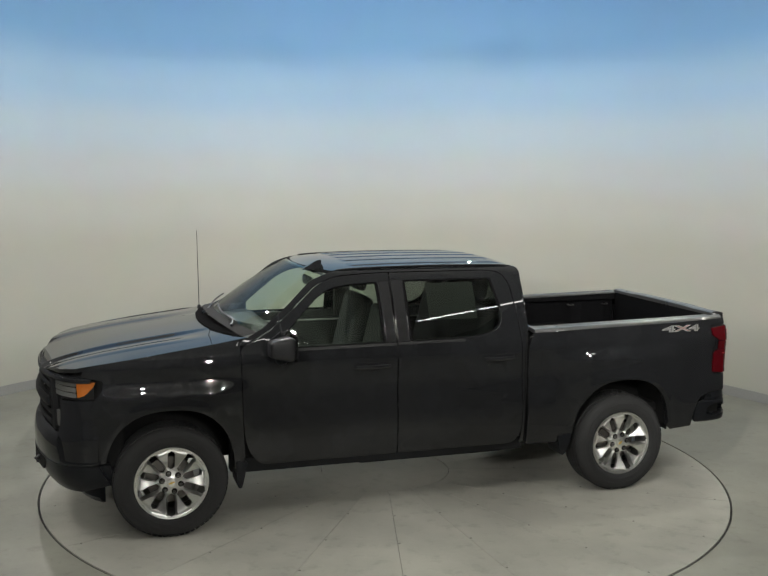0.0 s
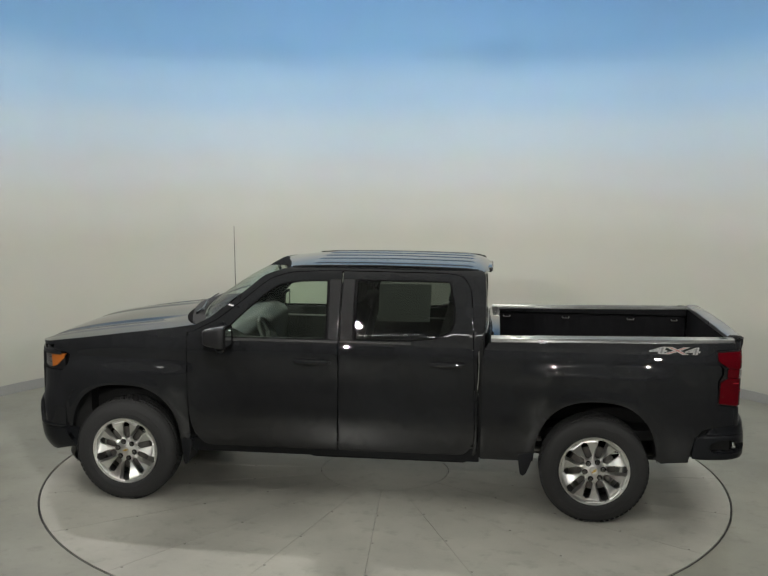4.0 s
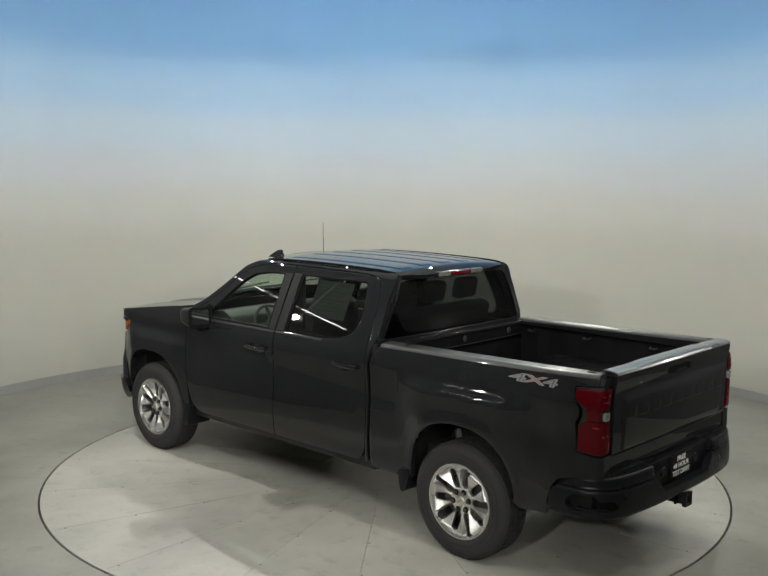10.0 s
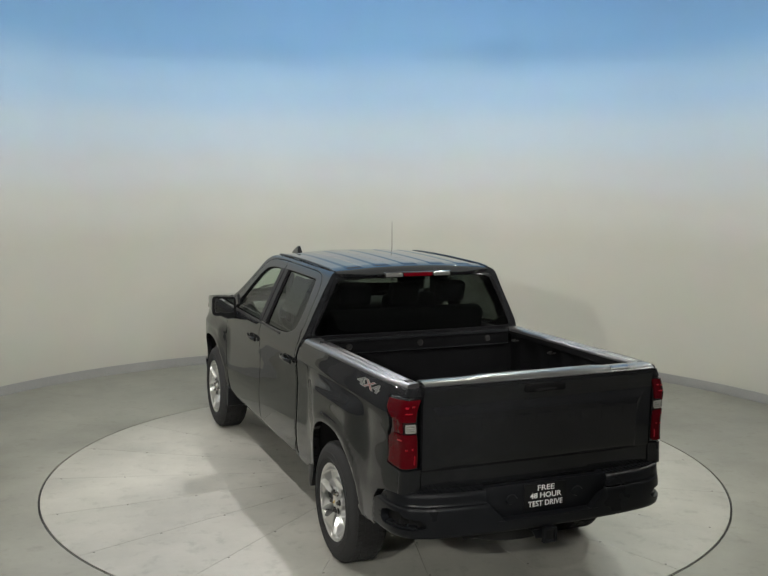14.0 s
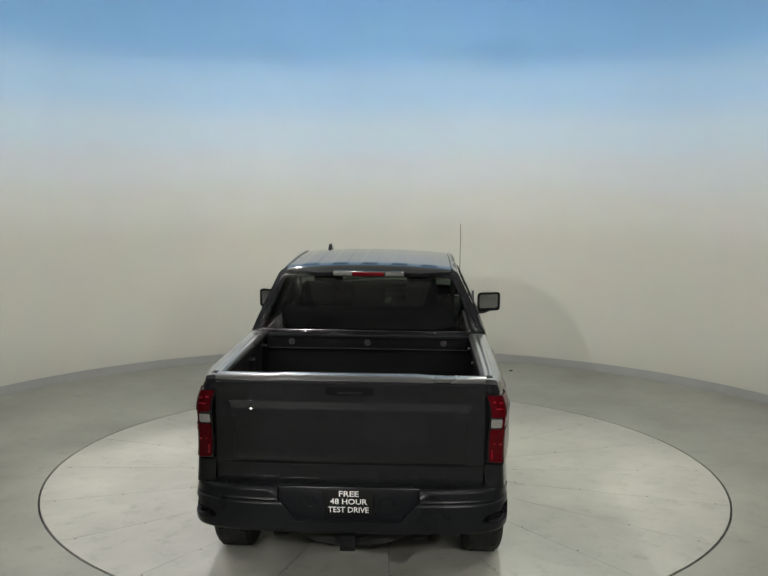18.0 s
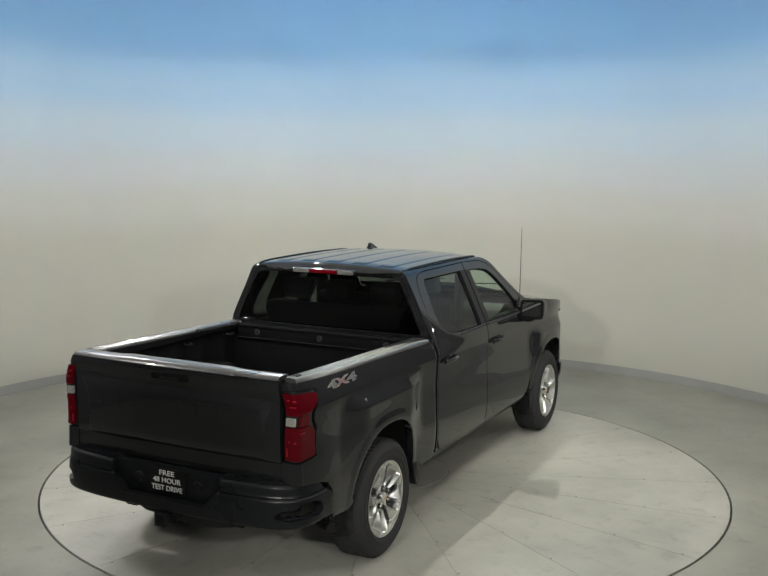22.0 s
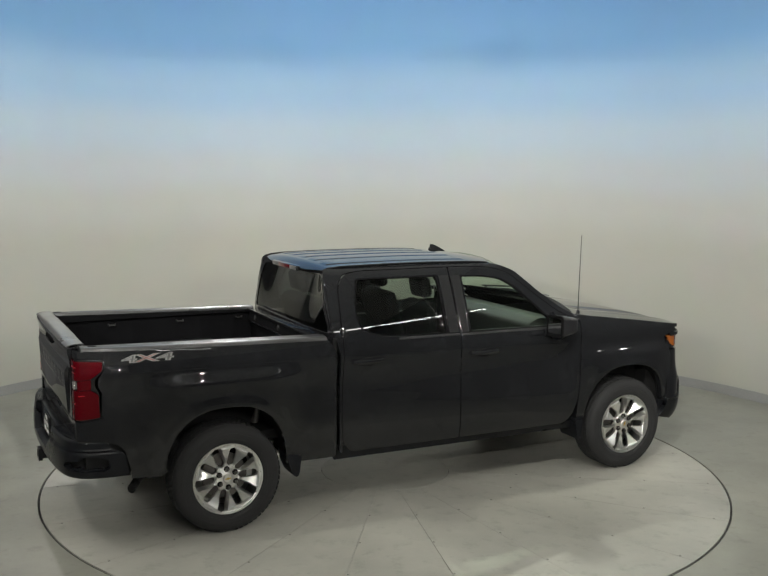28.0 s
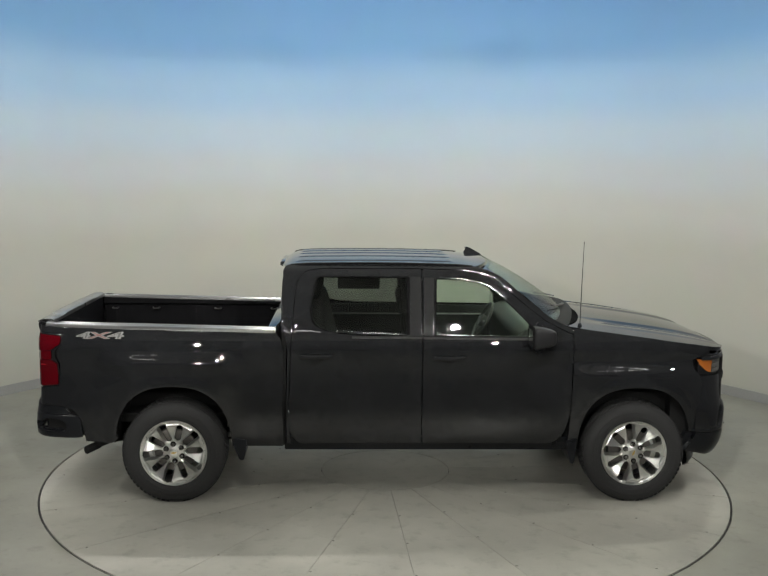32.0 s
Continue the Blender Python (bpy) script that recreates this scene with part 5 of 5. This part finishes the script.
    part("receiver_collar", band_x(-3.17, -3.14, 0.0, 0.488, 0.046, 0.030), TRIM, h)
    # Thin black plate: the shade in the receiver's hollow, laid on a solid face.
    part("receiver_hole_shade", box_bm((-3.1615, -0.027, 0.461), (-3.1605, 0.027, 0.515)), UNDER, h)
    bm = bmesh.new()
    slab(bm, [(-0.09, 0.505), (0.09, 0.505), (0.06, 0.45), (-0.06, 0.45)], "x", -3.10, -3.09)
    part("hitch_plate", bm, TRIM, h)
    bm = bmesh.new()
    tube(bm, [(0.3, -0.35, 0.40), (-1.2, -0.38, 0.42), (-2.2, -0.50, 0.44), (-2.45, -0.72, 0.45), (-2.58, -0.92, 0.435)], 0.030, 12)
    part("exhaust_pipe", bm, STEEL, truck)
    bm = bmesh.new()
    tube(bm, [(-2.52, -0.82, 0.44), (-2.60, -0.955, 0.43)], 0.034, 14)
    part("exhaust_tip", bm, UNDER, truck)


def band_x(x0, x1, y, z, outer, inner):
    bm = bmesh.new()
    loops = []
    for x, r in ((x0, inner), (x0, outer), (x1, outer), (x1, inner)):
        loops.append([bm.verts.new((x, y + a * r, z + b * r)) for a, b in ((-1, -1), (1, -1), (1, 1), (-1, 1))])
    for k in range(4):
        p, q = loops[k], loops[(k + 1) % 4]
        for i in range(4):
            bm.faces.new((p[i], p[(i + 1) % 4], q[(i + 1) % 4], q[i]))
    return bm


# ---- wheels: built about the origin with the outer face at +y ----
def build_wheel(truck):
    w = new("wheel")
    w.parent = truck
    prof = [(0.262, 0.118), (0.285, 0.136), (0.330, 0.140), (0.372, 0.132), (0.398, 0.116), (0.411, 0.085), (0.415, 0.0), (0.411, -0.085), (0.398, -0.116), (0.372, -0.132), (0.330, -0.140), (0.285, -0.136), (0.262, -0.118)]
    bm = bmesh.new()
    lathe(bm, prof + [(0.255, -0.10), (0.255, 0.10)], 72, "y", closed=True)
    tyre = part("tyre", bm, TYRE, w, "black road tyre", angle=60)
    bm = bmesh.new()
    for k in range(64):
        a = 2 * math.pi * k / 64
        for yy, sk in ((-0.075, 0.03), (-0.025, -0.03), (0.025, 0.03), (0.075, -0.03)):
            m = Matrix.Rotation(a + sk * 0.8, 4, "Y") @ Matrix.Translation((0.4145, yy, 0))
            vs = [bm.verts.new(m @ Vector(p)) for p in ((-0.004, -0.020, -0.0165), (-0.004, 0.020, -0.0165), (-0.004, 0.020, 0.0165), (-0.004, -0.020, 0.0165), (0.004, -0.019, -0.0155), (0.004, 0.019, -0.0155), (0.004, 0.019, 0.0155), (0.004, -0.019, 0.0155))]
            for q in ((4, 5, 6, 7), (0, 1, 5, 4), (1, 2, 6, 5), (2, 3, 7, 6), (3, 0, 4, 7)):
                bm.faces.new([vs[i] for i in q])
    tagged(part("tread", bm, TYRE, tyre, flat=True), kind="stuff")
    bm = bmesh.new()
    for r, y in ((0.305, 0.1395), (0.345, 0.1385)):
        lathe(bm, [(r - 0.002, y - 0.004), (r - 0.002, y + 0.0022), (r + 0.002, y + 0.0022), (r + 0.002, y - 0.004)], 72, "y", closed=True)
    part("sidewall_ridge", bm, TYRE, tyre)
    # rim
    bm = bmesh.new()
    lathe(bm, [(0.268, 0.130), (0.272, 0.122), (0.262, 0.095), (0.235, 0.055), (0.228, -0.11), (0.262, -0.13), (0.262, -0.12), (0.236, -0.10), (0.24, 0.05), (0.255, 0.10), (0.258, 0.128)], 72, "y", closed=True)
    rim = part("rim", bm, ALLOY, w, "bright silver alloy rim with split spokes")
    bm = bmesh.new()
    lathe(bm, [(0.256, 0.118), (0.240, 0.060), (0.232, -0.10), (0.230, -0.10), (0.2335, 0.060), (0.250, 0.116)], 72, "y", closed=True)
    part("barrel", bm, ALLOYD, rim)
    # ten flaring spokes with level-sided slots between them, each with an off-centre ridge
    slot = 0.055
    for k in range(10):
        a = 2 * math.pi * (k + 0.5) / 10
        bm = bmesh.new()
        rows = []
        hand = 1 if k % 2 else -1  # the side of the spoke that bounds the long slot
        for r, y, short, deep in ((0.080, 0.093, 0.0, 0.0), (0.092, 0.095, 0.15, 0.2), (0.102, 0.097, 0.70, 0.72), (0.112, 0.099, 0.98, 0.95), (0.165, 0.106, 1.0, 1.0), (0.210, 0.110, 0.98, 1.02), (0.225, 0.113, 0.80, 1.05), (0.231, 0.115, 0.15, 1.08), (0.236, 0.117, 0.0, 1.12), (0.246, 0.119, 0.0, 0.95), (0.2505, 0.120, 0.0, 0.1), (0.263, 0.125, 0.0, 0.0)):
            lo, up = (short, deep) if hand > 0 else (deep, short)
            left, right = -(math.pi * r / 10 - slot / 2 * lo), math.pi * r / 10 - slot / 2 * up
            far = smooth(0.10, 0.215, r)
            ridge, rise = hand * (-0.10 + 0.85 * far), (0.004 + 0.026 * far) * (1 - smooth(0.222, 0.262, r))
            ring = []
            for q, dy in ((-1.0, -0.034), (-1.0, -0.012), (-0.95, -0.009), (ridge, rise), (0.95, -0.009), (1.0, -0.012), (1.0, -0.034)):
                t = a + ((left + right) / 2 + (right - left) / 2 * q) / r
                ring.append(bm.verts.new((r * math.cos(t), y + dy * (1 if r < 0.24 else 0.4), r * math.sin(t))))
            rows.append(ring)
        for p, q in zip(rows, rows[1:]):
            for i in range(6):
                bm.faces.new((p[i], p[i + 1], q[i + 1], q[i]))
        bm.faces.new(rows[0])
        bm.faces.new(rows[-1])
        part("spoke", bm, ALLOY, rim, angle=9)
    bm = bmesh.new()
    lathe(bm, [(0.004, 0.106), (0.040, 0.106), (0.050, 0.101), (0.082, 0.097), (0.088, 0.090), (0.088, 0.060), (0.004, 0.060)], 48, "y")
    part("hub", bm, ALLOY, rim)
    bm = bmesh.new()
    lathe(bm, [(0.003, 0.118), (0.030, 0.117), (0.036, 0.110), (0.036, 0.100)], 32, "y")
    cap = part("centre_cap", bm, ALLOY, rim)
    bm = bmesh.new()
    slab(bm, [(-0.022, -0.004), (-0.008, -0.004), (-0.008, -0.008), (0.008, -0.008), (0.008, -0.004), (0.022, -0.004), (0.022, 0.005), (0.008, 0.005), (0.008, 0.009), (-0.008, 0.009), (-0.008, 0.005), (-0.022, 0.005)], "y", 0.116, 0.1195)
    part("emblem", bm, GOLD, rim, "small gold emblem")
    for k in range(6):
        a = 2 * math.pi * k / 6 + math.pi / 6
        x, z = 0.070 * math.cos(a), 0.070 * math.sin(a)
        # Black disc standing in for the shade of the nut's recess; nothing is sunk.
        bm = bmesh.new()
        lathe(bm, [(0.0215, 0.100), (0.0215, 0.1035), (0.017, 0.1035)], 20, "y", (x, 0, z))
        part("lug_recess_shade", bm, UNDER, rim)
        bm = bmesh.new()
        lathe(bm, [(0.003, 0.126), (0.010, 0.1245), (0.0140, 0.117), (0.0150, 0.100)], 6, "y", (x, 0, z))
        part("wheel_nut", bm, NUT, rim)
    part("valve", tube(bmesh.new(), [(0.225, 0.085, 0.03), (0.215, 0.115, 0.03)], 0.005, 8), TRIM, rim)
    bm = bmesh.new()
    lathe(bm, [(0.06, 0.02), (0.172, 0.02), (0.172, -0.005), (0.06, -0.005)], 48, "y")
    part("brake_disc", bm, IRON, w)
    bm = bmesh.new()
    loop = [(0.19 * math.cos(t), 0.19 * math.sin(t)) for t in [radians(20 + 8 * i) for i in range(9)]] + [(0.10 * math.cos(t), 0.10 * math.sin(t)) for t in [radians(84 - 8 * i) for i in range(9)]]
    slab(bm, loop, "y", -0.03, 0.045, 0.008)
    part("brake_caliper", bm, IRON, w)
    return w


def build_wheels(truck):
    w = build_wheel(truck)
    y = 0.868
    spots = [((AXLE, y), 0, 17), ((-AXLE, y), 0, 40), ((AXLE, -y), 180, 65), ((-AXLE, -y), 180, 5)]
    for i, ((x, yy), turn, spin) in enumerate(spots):
        m = Matrix.Translation((x, yy, HUB_Z)) @ Matrix.Rotation(radians(turn), 4, "Z") @ Matrix.Rotation(radians(spin), 4, "Y")
        if i == 0:
            w.matrix_basis = m
        else:
            copy_thing(w, m)


def build_under(truck):
    for sg in (1, -1):
        bm = bmesh.new()
        box(bm, (-2.95, min(sg * 0.38, sg * 0.48), 0.44), (2.45, max(sg * 0.38, sg * 0.48), 0.60), 0.01)
        part("frame_rail", bm, UNDER, truck)
        bm = bmesh.new()
        tube(bm, [(-1.25, sg * 0.56, 0.50), (-1.6, sg * 0.56, 0.40), (-1.87, sg * 0.56, 0.37), (-2.2, sg * 0.56, 0.42), (-2.6, sg * 0.56, 0.52)], 0.03, 8)
        part("leaf_spring", bm, STEEL, truck)
        clamp = part("spring_hanger", box_bm((-1.47, min(sg * 0.55, sg * 0.66), 0.44), (-1.37, max(sg * 0.55, sg * 0.66), 0.62), 0.008), STEEL, truck)
        for z in (0.478, 0.562):
            part("hanger_plate", tube(bmesh.new(), [(-1.48, sg * 0.655, z), (-1.36, sg * 0.655, z)], 0.022, 12), EXHAUST, clamp, "bare steel plate")
        part("shock_absorber", tube(bmesh.new(), [(-1.60, sg * 0.62, 0.38), (-1.48, sg * 0.52, 0.85)], 0.03, 10), IRON, truck)
        part("control_arm", tube(bmesh.new(), [(1.87, sg * 0.80, 0.34), (1.72, sg * 0.42, 0.42)], 0.035, 8), STEEL, truck)
    for x in (1.0, 0.1, -0.7, -2.7):
        part("cross_member", box_bm((x - 0.06, -0.40, 0.46), (x + 0.06, 0.40, 0.57), 0.01), UNDER, truck)
    part("rear_axle", tube(bmesh.new(), [(-AXLE, -0.80, HUB_Z), (-AXLE, 0.80, HUB_Z)], 0.045, 12), STEEL, truck)
    bm = bmesh.new()
    bmesh.ops.create_uvsphere(bm, u_segments=20, v_segments=12, radius=0.15)
    bmesh.ops.transform(bm, matrix=Matrix.Translation((-AXLE, 0.05, HUB_Z)), verts=bm.verts)
    part("differential", bm, STEEL, truck)
    part("drive_shaft", tube(bmesh.new(), [(-AXLE, 0.03, HUB_Z), (0.3, 0.0, 0.47)], 0.045, 12), STEEL, truck)
    part("front_axle", tube(bmesh.new(), [(AXLE, -0.80, HUB_Z), (AXLE, 0.80, HUB_Z)], 0.03, 10), STEEL, truck)
    bm = box_bm((-0.95, -0.90, 0.47), (1.30, 0.90, 0.56), 0.02)
    part("floor_pan", bm, UNDER, truck)
    bm = bmesh.new()
    lathe(bm, [(0.21, 0.37), (0.25, 0.335), (0.33, 0.325), (0.385, 0.345), (0.40, 0.40), (0.40, 0.47), (0.385, 0.52), (0.33, 0.54), (0.25, 0.53), (0.21, 0.50)], 40, "z", (-2.44, 0.0, 0.0), closed=True)
    spare = part("spare_tyre", bm, TYRE, truck, "black spare tyre slung under the bed")
    part("spare_rim", lathe(bmesh.new(), [(0.03, 0.40), (0.15, 0.40), (0.21, 0.37), (0.215, 0.45), (0.03, 0.45)], 32, "z", (-2.44, 0.0, 0.0)), STEEL, spare)
    part("bed_underside", box_bm((-2.95, -0.80, 0.62), (-1.0, 0.80, 0.70), 0.01), UNDER, truck)
    part("engine_bay", box_bm((1.20, -0.72, 0.50), (2.25, 0.72, 1.30), 0.03), UNDER, truck)
    part("fuel_tank", box_bm((-0.9, 0.50, 0.36), (0.4, 0.78, 0.50), 0.04), UNDER, truck)


def build_interior(truck):
    def seat(x, y, w, name):
        ob = new(name)
        ob.parent = truck
        bm = box_bm((x - 0.27, y - w / 2, 0.86), (x + 0.27, y + w / 2, 1.02), 0.05, 3)
        part("cushion", bm, CLOTH, ob)
        bm = box_bm((-0.075, -w / 2, 0.0), (0.075, w / 2, 0.62), 0.055, 3)
        bmesh.ops.transform(bm, matrix=Matrix.Translation((x - 0.24, y, 0.97)) @ Matrix.Rotation(radians(-14), 4, "Y"), verts=bm.verts)
        part("backrest", bm, CLOTH, ob)
        for yy in ([y] if w < 0.8 else [y - 0.42, y, y + 0.42]):
            bm = box_bm((-0.05, -0.13, 0.66), (0.05, 0.13, 0.84), 0.04, 3)
            bmesh.ops.transform(bm, matrix=Matrix.Translation((x - 0.23, yy, 0.965)) @ Matrix.Rotation(radians(-12), 4, "Y"), verts=bm.verts)
            part("headrest", bm, CLOTH, ob)
        return ob

    seat(0.42, 0.42, 0.54, "front_seat")
    seat(0.42, -0.42, 0.54, "front_seat")
    seat(-0.38, 0.0, 1.45, "rear_bench")
    bm = bmesh.new()
    slab(bm, rounded([(1.32, 1.38), (1.02, 1.42), (0.90, 1.36), (0.92, 1.10), (1.05, 0.85), (1.32, 0.85)], 0.04), "y", -0.80, 0.80, 0.02)
    part("dashboard", bm, DASH, truck)
    bm = box_bm((0.30, -0.15, 0.80), (0.98, 0.15, 1.04), 0.04)
    part("centre_console", bm, DASH, truck)
    bm = bmesh.new()
    n, path = 28, []
    m = Matrix.Translation((0.80, 0.42, 1.28)) @ Matrix.Rotation(radians(-62), 4, "Y")
    for k in range(n):
        a = 2 * math.pi * k / n
        c = Vector((0.185 * math.cos(a), 0.185 * math.sin(a), 0))
        path.append([bm.verts.new(m @ (c * (1 + 0.09 * math.cos(b)) + Vector((0, 0, 0.017 * math.sin(b))))) for b in [2 * math.pi * j / 8 for j in range(8)]])
    for k in range(n):
        p, q = path[k], path[(k + 1) % n]
        for j in range(8):
            bm.faces.new((p[j], p[(j + 1) % 8], q[(j + 1) % 8], q[j]))
    wheel = part("steering_wheel", bm, DASH, truck)
    bm = bmesh.new()
    tube(bm, [m @ Vector((-0.18, 0, 0)), m @ Vector((0.18, 0, 0))], 0.018, 8)
    tube(bm, [m @ Vector((0, -0.18, 0)), m @ Vector((0, 0.18, 0))], 0.018, 8)
    lathe(bm, [(0.01, -0.01), (0.06, -0.01), (0.06, 0.03), (0.01, 0.03)], 16, "z")
    bmesh.ops.transform(bm, matrix=m, verts=[v for v in bm.verts if abs(v.co.z) < 0.1 and abs(v.co.x) < 0.1])
    part("wheel_boss", bm, DASH, wheel)
    bm = box_bm((0.60, -0.13, 1.72), (0.635, 0.13, 1.80), 0.015)
    part("rear_view_mirror", bm, DASH, truck)
    bm = bmesh.new()
    rows = [[bm.verts.new((x, y, roof_f(x, y)[2] - 0.05)) for y in (-0.62, -0.3, 0, 0.3, 0.62)] for x in (-0.95, -0.4, 0.1, 0.56)]
    for p, q in zip(rows, rows[1:]):
        for i in range(4):
            bm.faces.new((p[i], p[i + 1], q[i + 1], q[i]))
    part("headliner", bm, HEADLINER, truck)
    for sg in (1, -1):
        bm = bmesh.new()
        slab(bm, [(1.25, 0.60), (1.25, 1.36), (-0.88, 1.38), (-0.88, 0.60)], "y", sg * 0.87, sg * 0.855)
        part("door_lining", bm, LINING, truck)
        # Thin pale strip along the inside of the doors, below the windows.
        part("lining_strip", box_bm((-0.86, min(sg * 0.832, sg * 0.857), 1.272), (1.06, max(sg * 0.832, sg * 0.857), 1.285), 0.004), PALESTRIP, truck, "pale strip along the door lining")
        part("inner_pillar", box_bm((0.05, min(sg * 0.68, sg * 0.72), 1.36), (0.20, max(sg * 0.68, sg * 0.72), 1.80), 0.01), DASH, truck)
    # price sheet inside the left rear window
    f = on_side(0.024)
    st = sheet("window_sticker", [(-0.17, 1.52), (-0.58, 1.52), (-0.58, 1.80), (-0.17, 1.80)], f, PAPER, truck, side=-1, thick=0.001, roll=0, label="printed price sheet behind the rear side glass")
    for i, (z, w) in enumerate(((1.775, 0.34), (1.742, 0.26), (1.715, 0.36), (1.69, 0.30), (1.655, 0.36), (1.63, 0.22), (1.60, 0.33), (1.57, 0.36))):
        sheet("print_bar", [(-0.19, z), (-0.19 - w, z), (-0.19 - w, z + 0.011), (-0.19, z + 0.011)], on_side(0.0225), PAPERINK, st, side=-1, thick=0, roll=0, edge=0.003)


def draw_in_tail(truck):
    """Shortens the overhang behind the rear wheels and flattens the bumper to their true sizes."""
    for ob in truck.children_recursive:
        if ob.type != "MESH" or ob.parent.name.startswith(("wheel", "rim", "tyre")):
            continue
        low = ob.name.startswith(("rear_bumper", "upper_band", "step_", "tread_rib", "notch_", "bumper_filler"))
        for v in ob.data.vertices:
            if v.co.x < -2.45:
                v.co.x += 0.078 * min(1.0, (-2.45 - v.co.x) / 0.5)
            if low:
                v.co.z = 0.672 + (v.co.z - 0.671) * 0.84


def build_truck():
    truck = thing("pickup_truck", "black four-door pickup truck with bright alloy wheels", "pickup truck")
    build_side(truck, True)
    build_side(truck, False)
    build_roof(truck)
    build_glass(truck)
    build_front(truck)
    build_bed(truck)
    build_wheels(truck)
    build_under(truck)
    build_interior(truck)
    draw_in_tail(truck)
    return truck


build_room()
turntable = build_turntable()
build_lights()
truck = build_truck()
tagged(part("floor_speck", lathe(bmesh.new(), [(0.004, 0.0), (0.028, 0.0), (0.026, 0.006), (0.004, 0.006)], 16, "z", (1.68, 4.3, 0.0)), STEEL), "small dark metal cap on the concrete floor", "floor cap")


def heading(t):
    """The turntable's angle: it turns at an even pace."""
    return 198.24 - 6.1277 * t


def motions():
    times = [float(i) for i in range(33)]
    walk(turntable, [(t, pose(0, 0, 0, 0, 0, heading(t) - 198.24)) for t in times])
    walk(truck, [(t, pose(0, 0, 0, 0, 0, heading(t)) @ pose(OFFSET[0], OFFSET[1], 0.002)) for t in times])


motions()
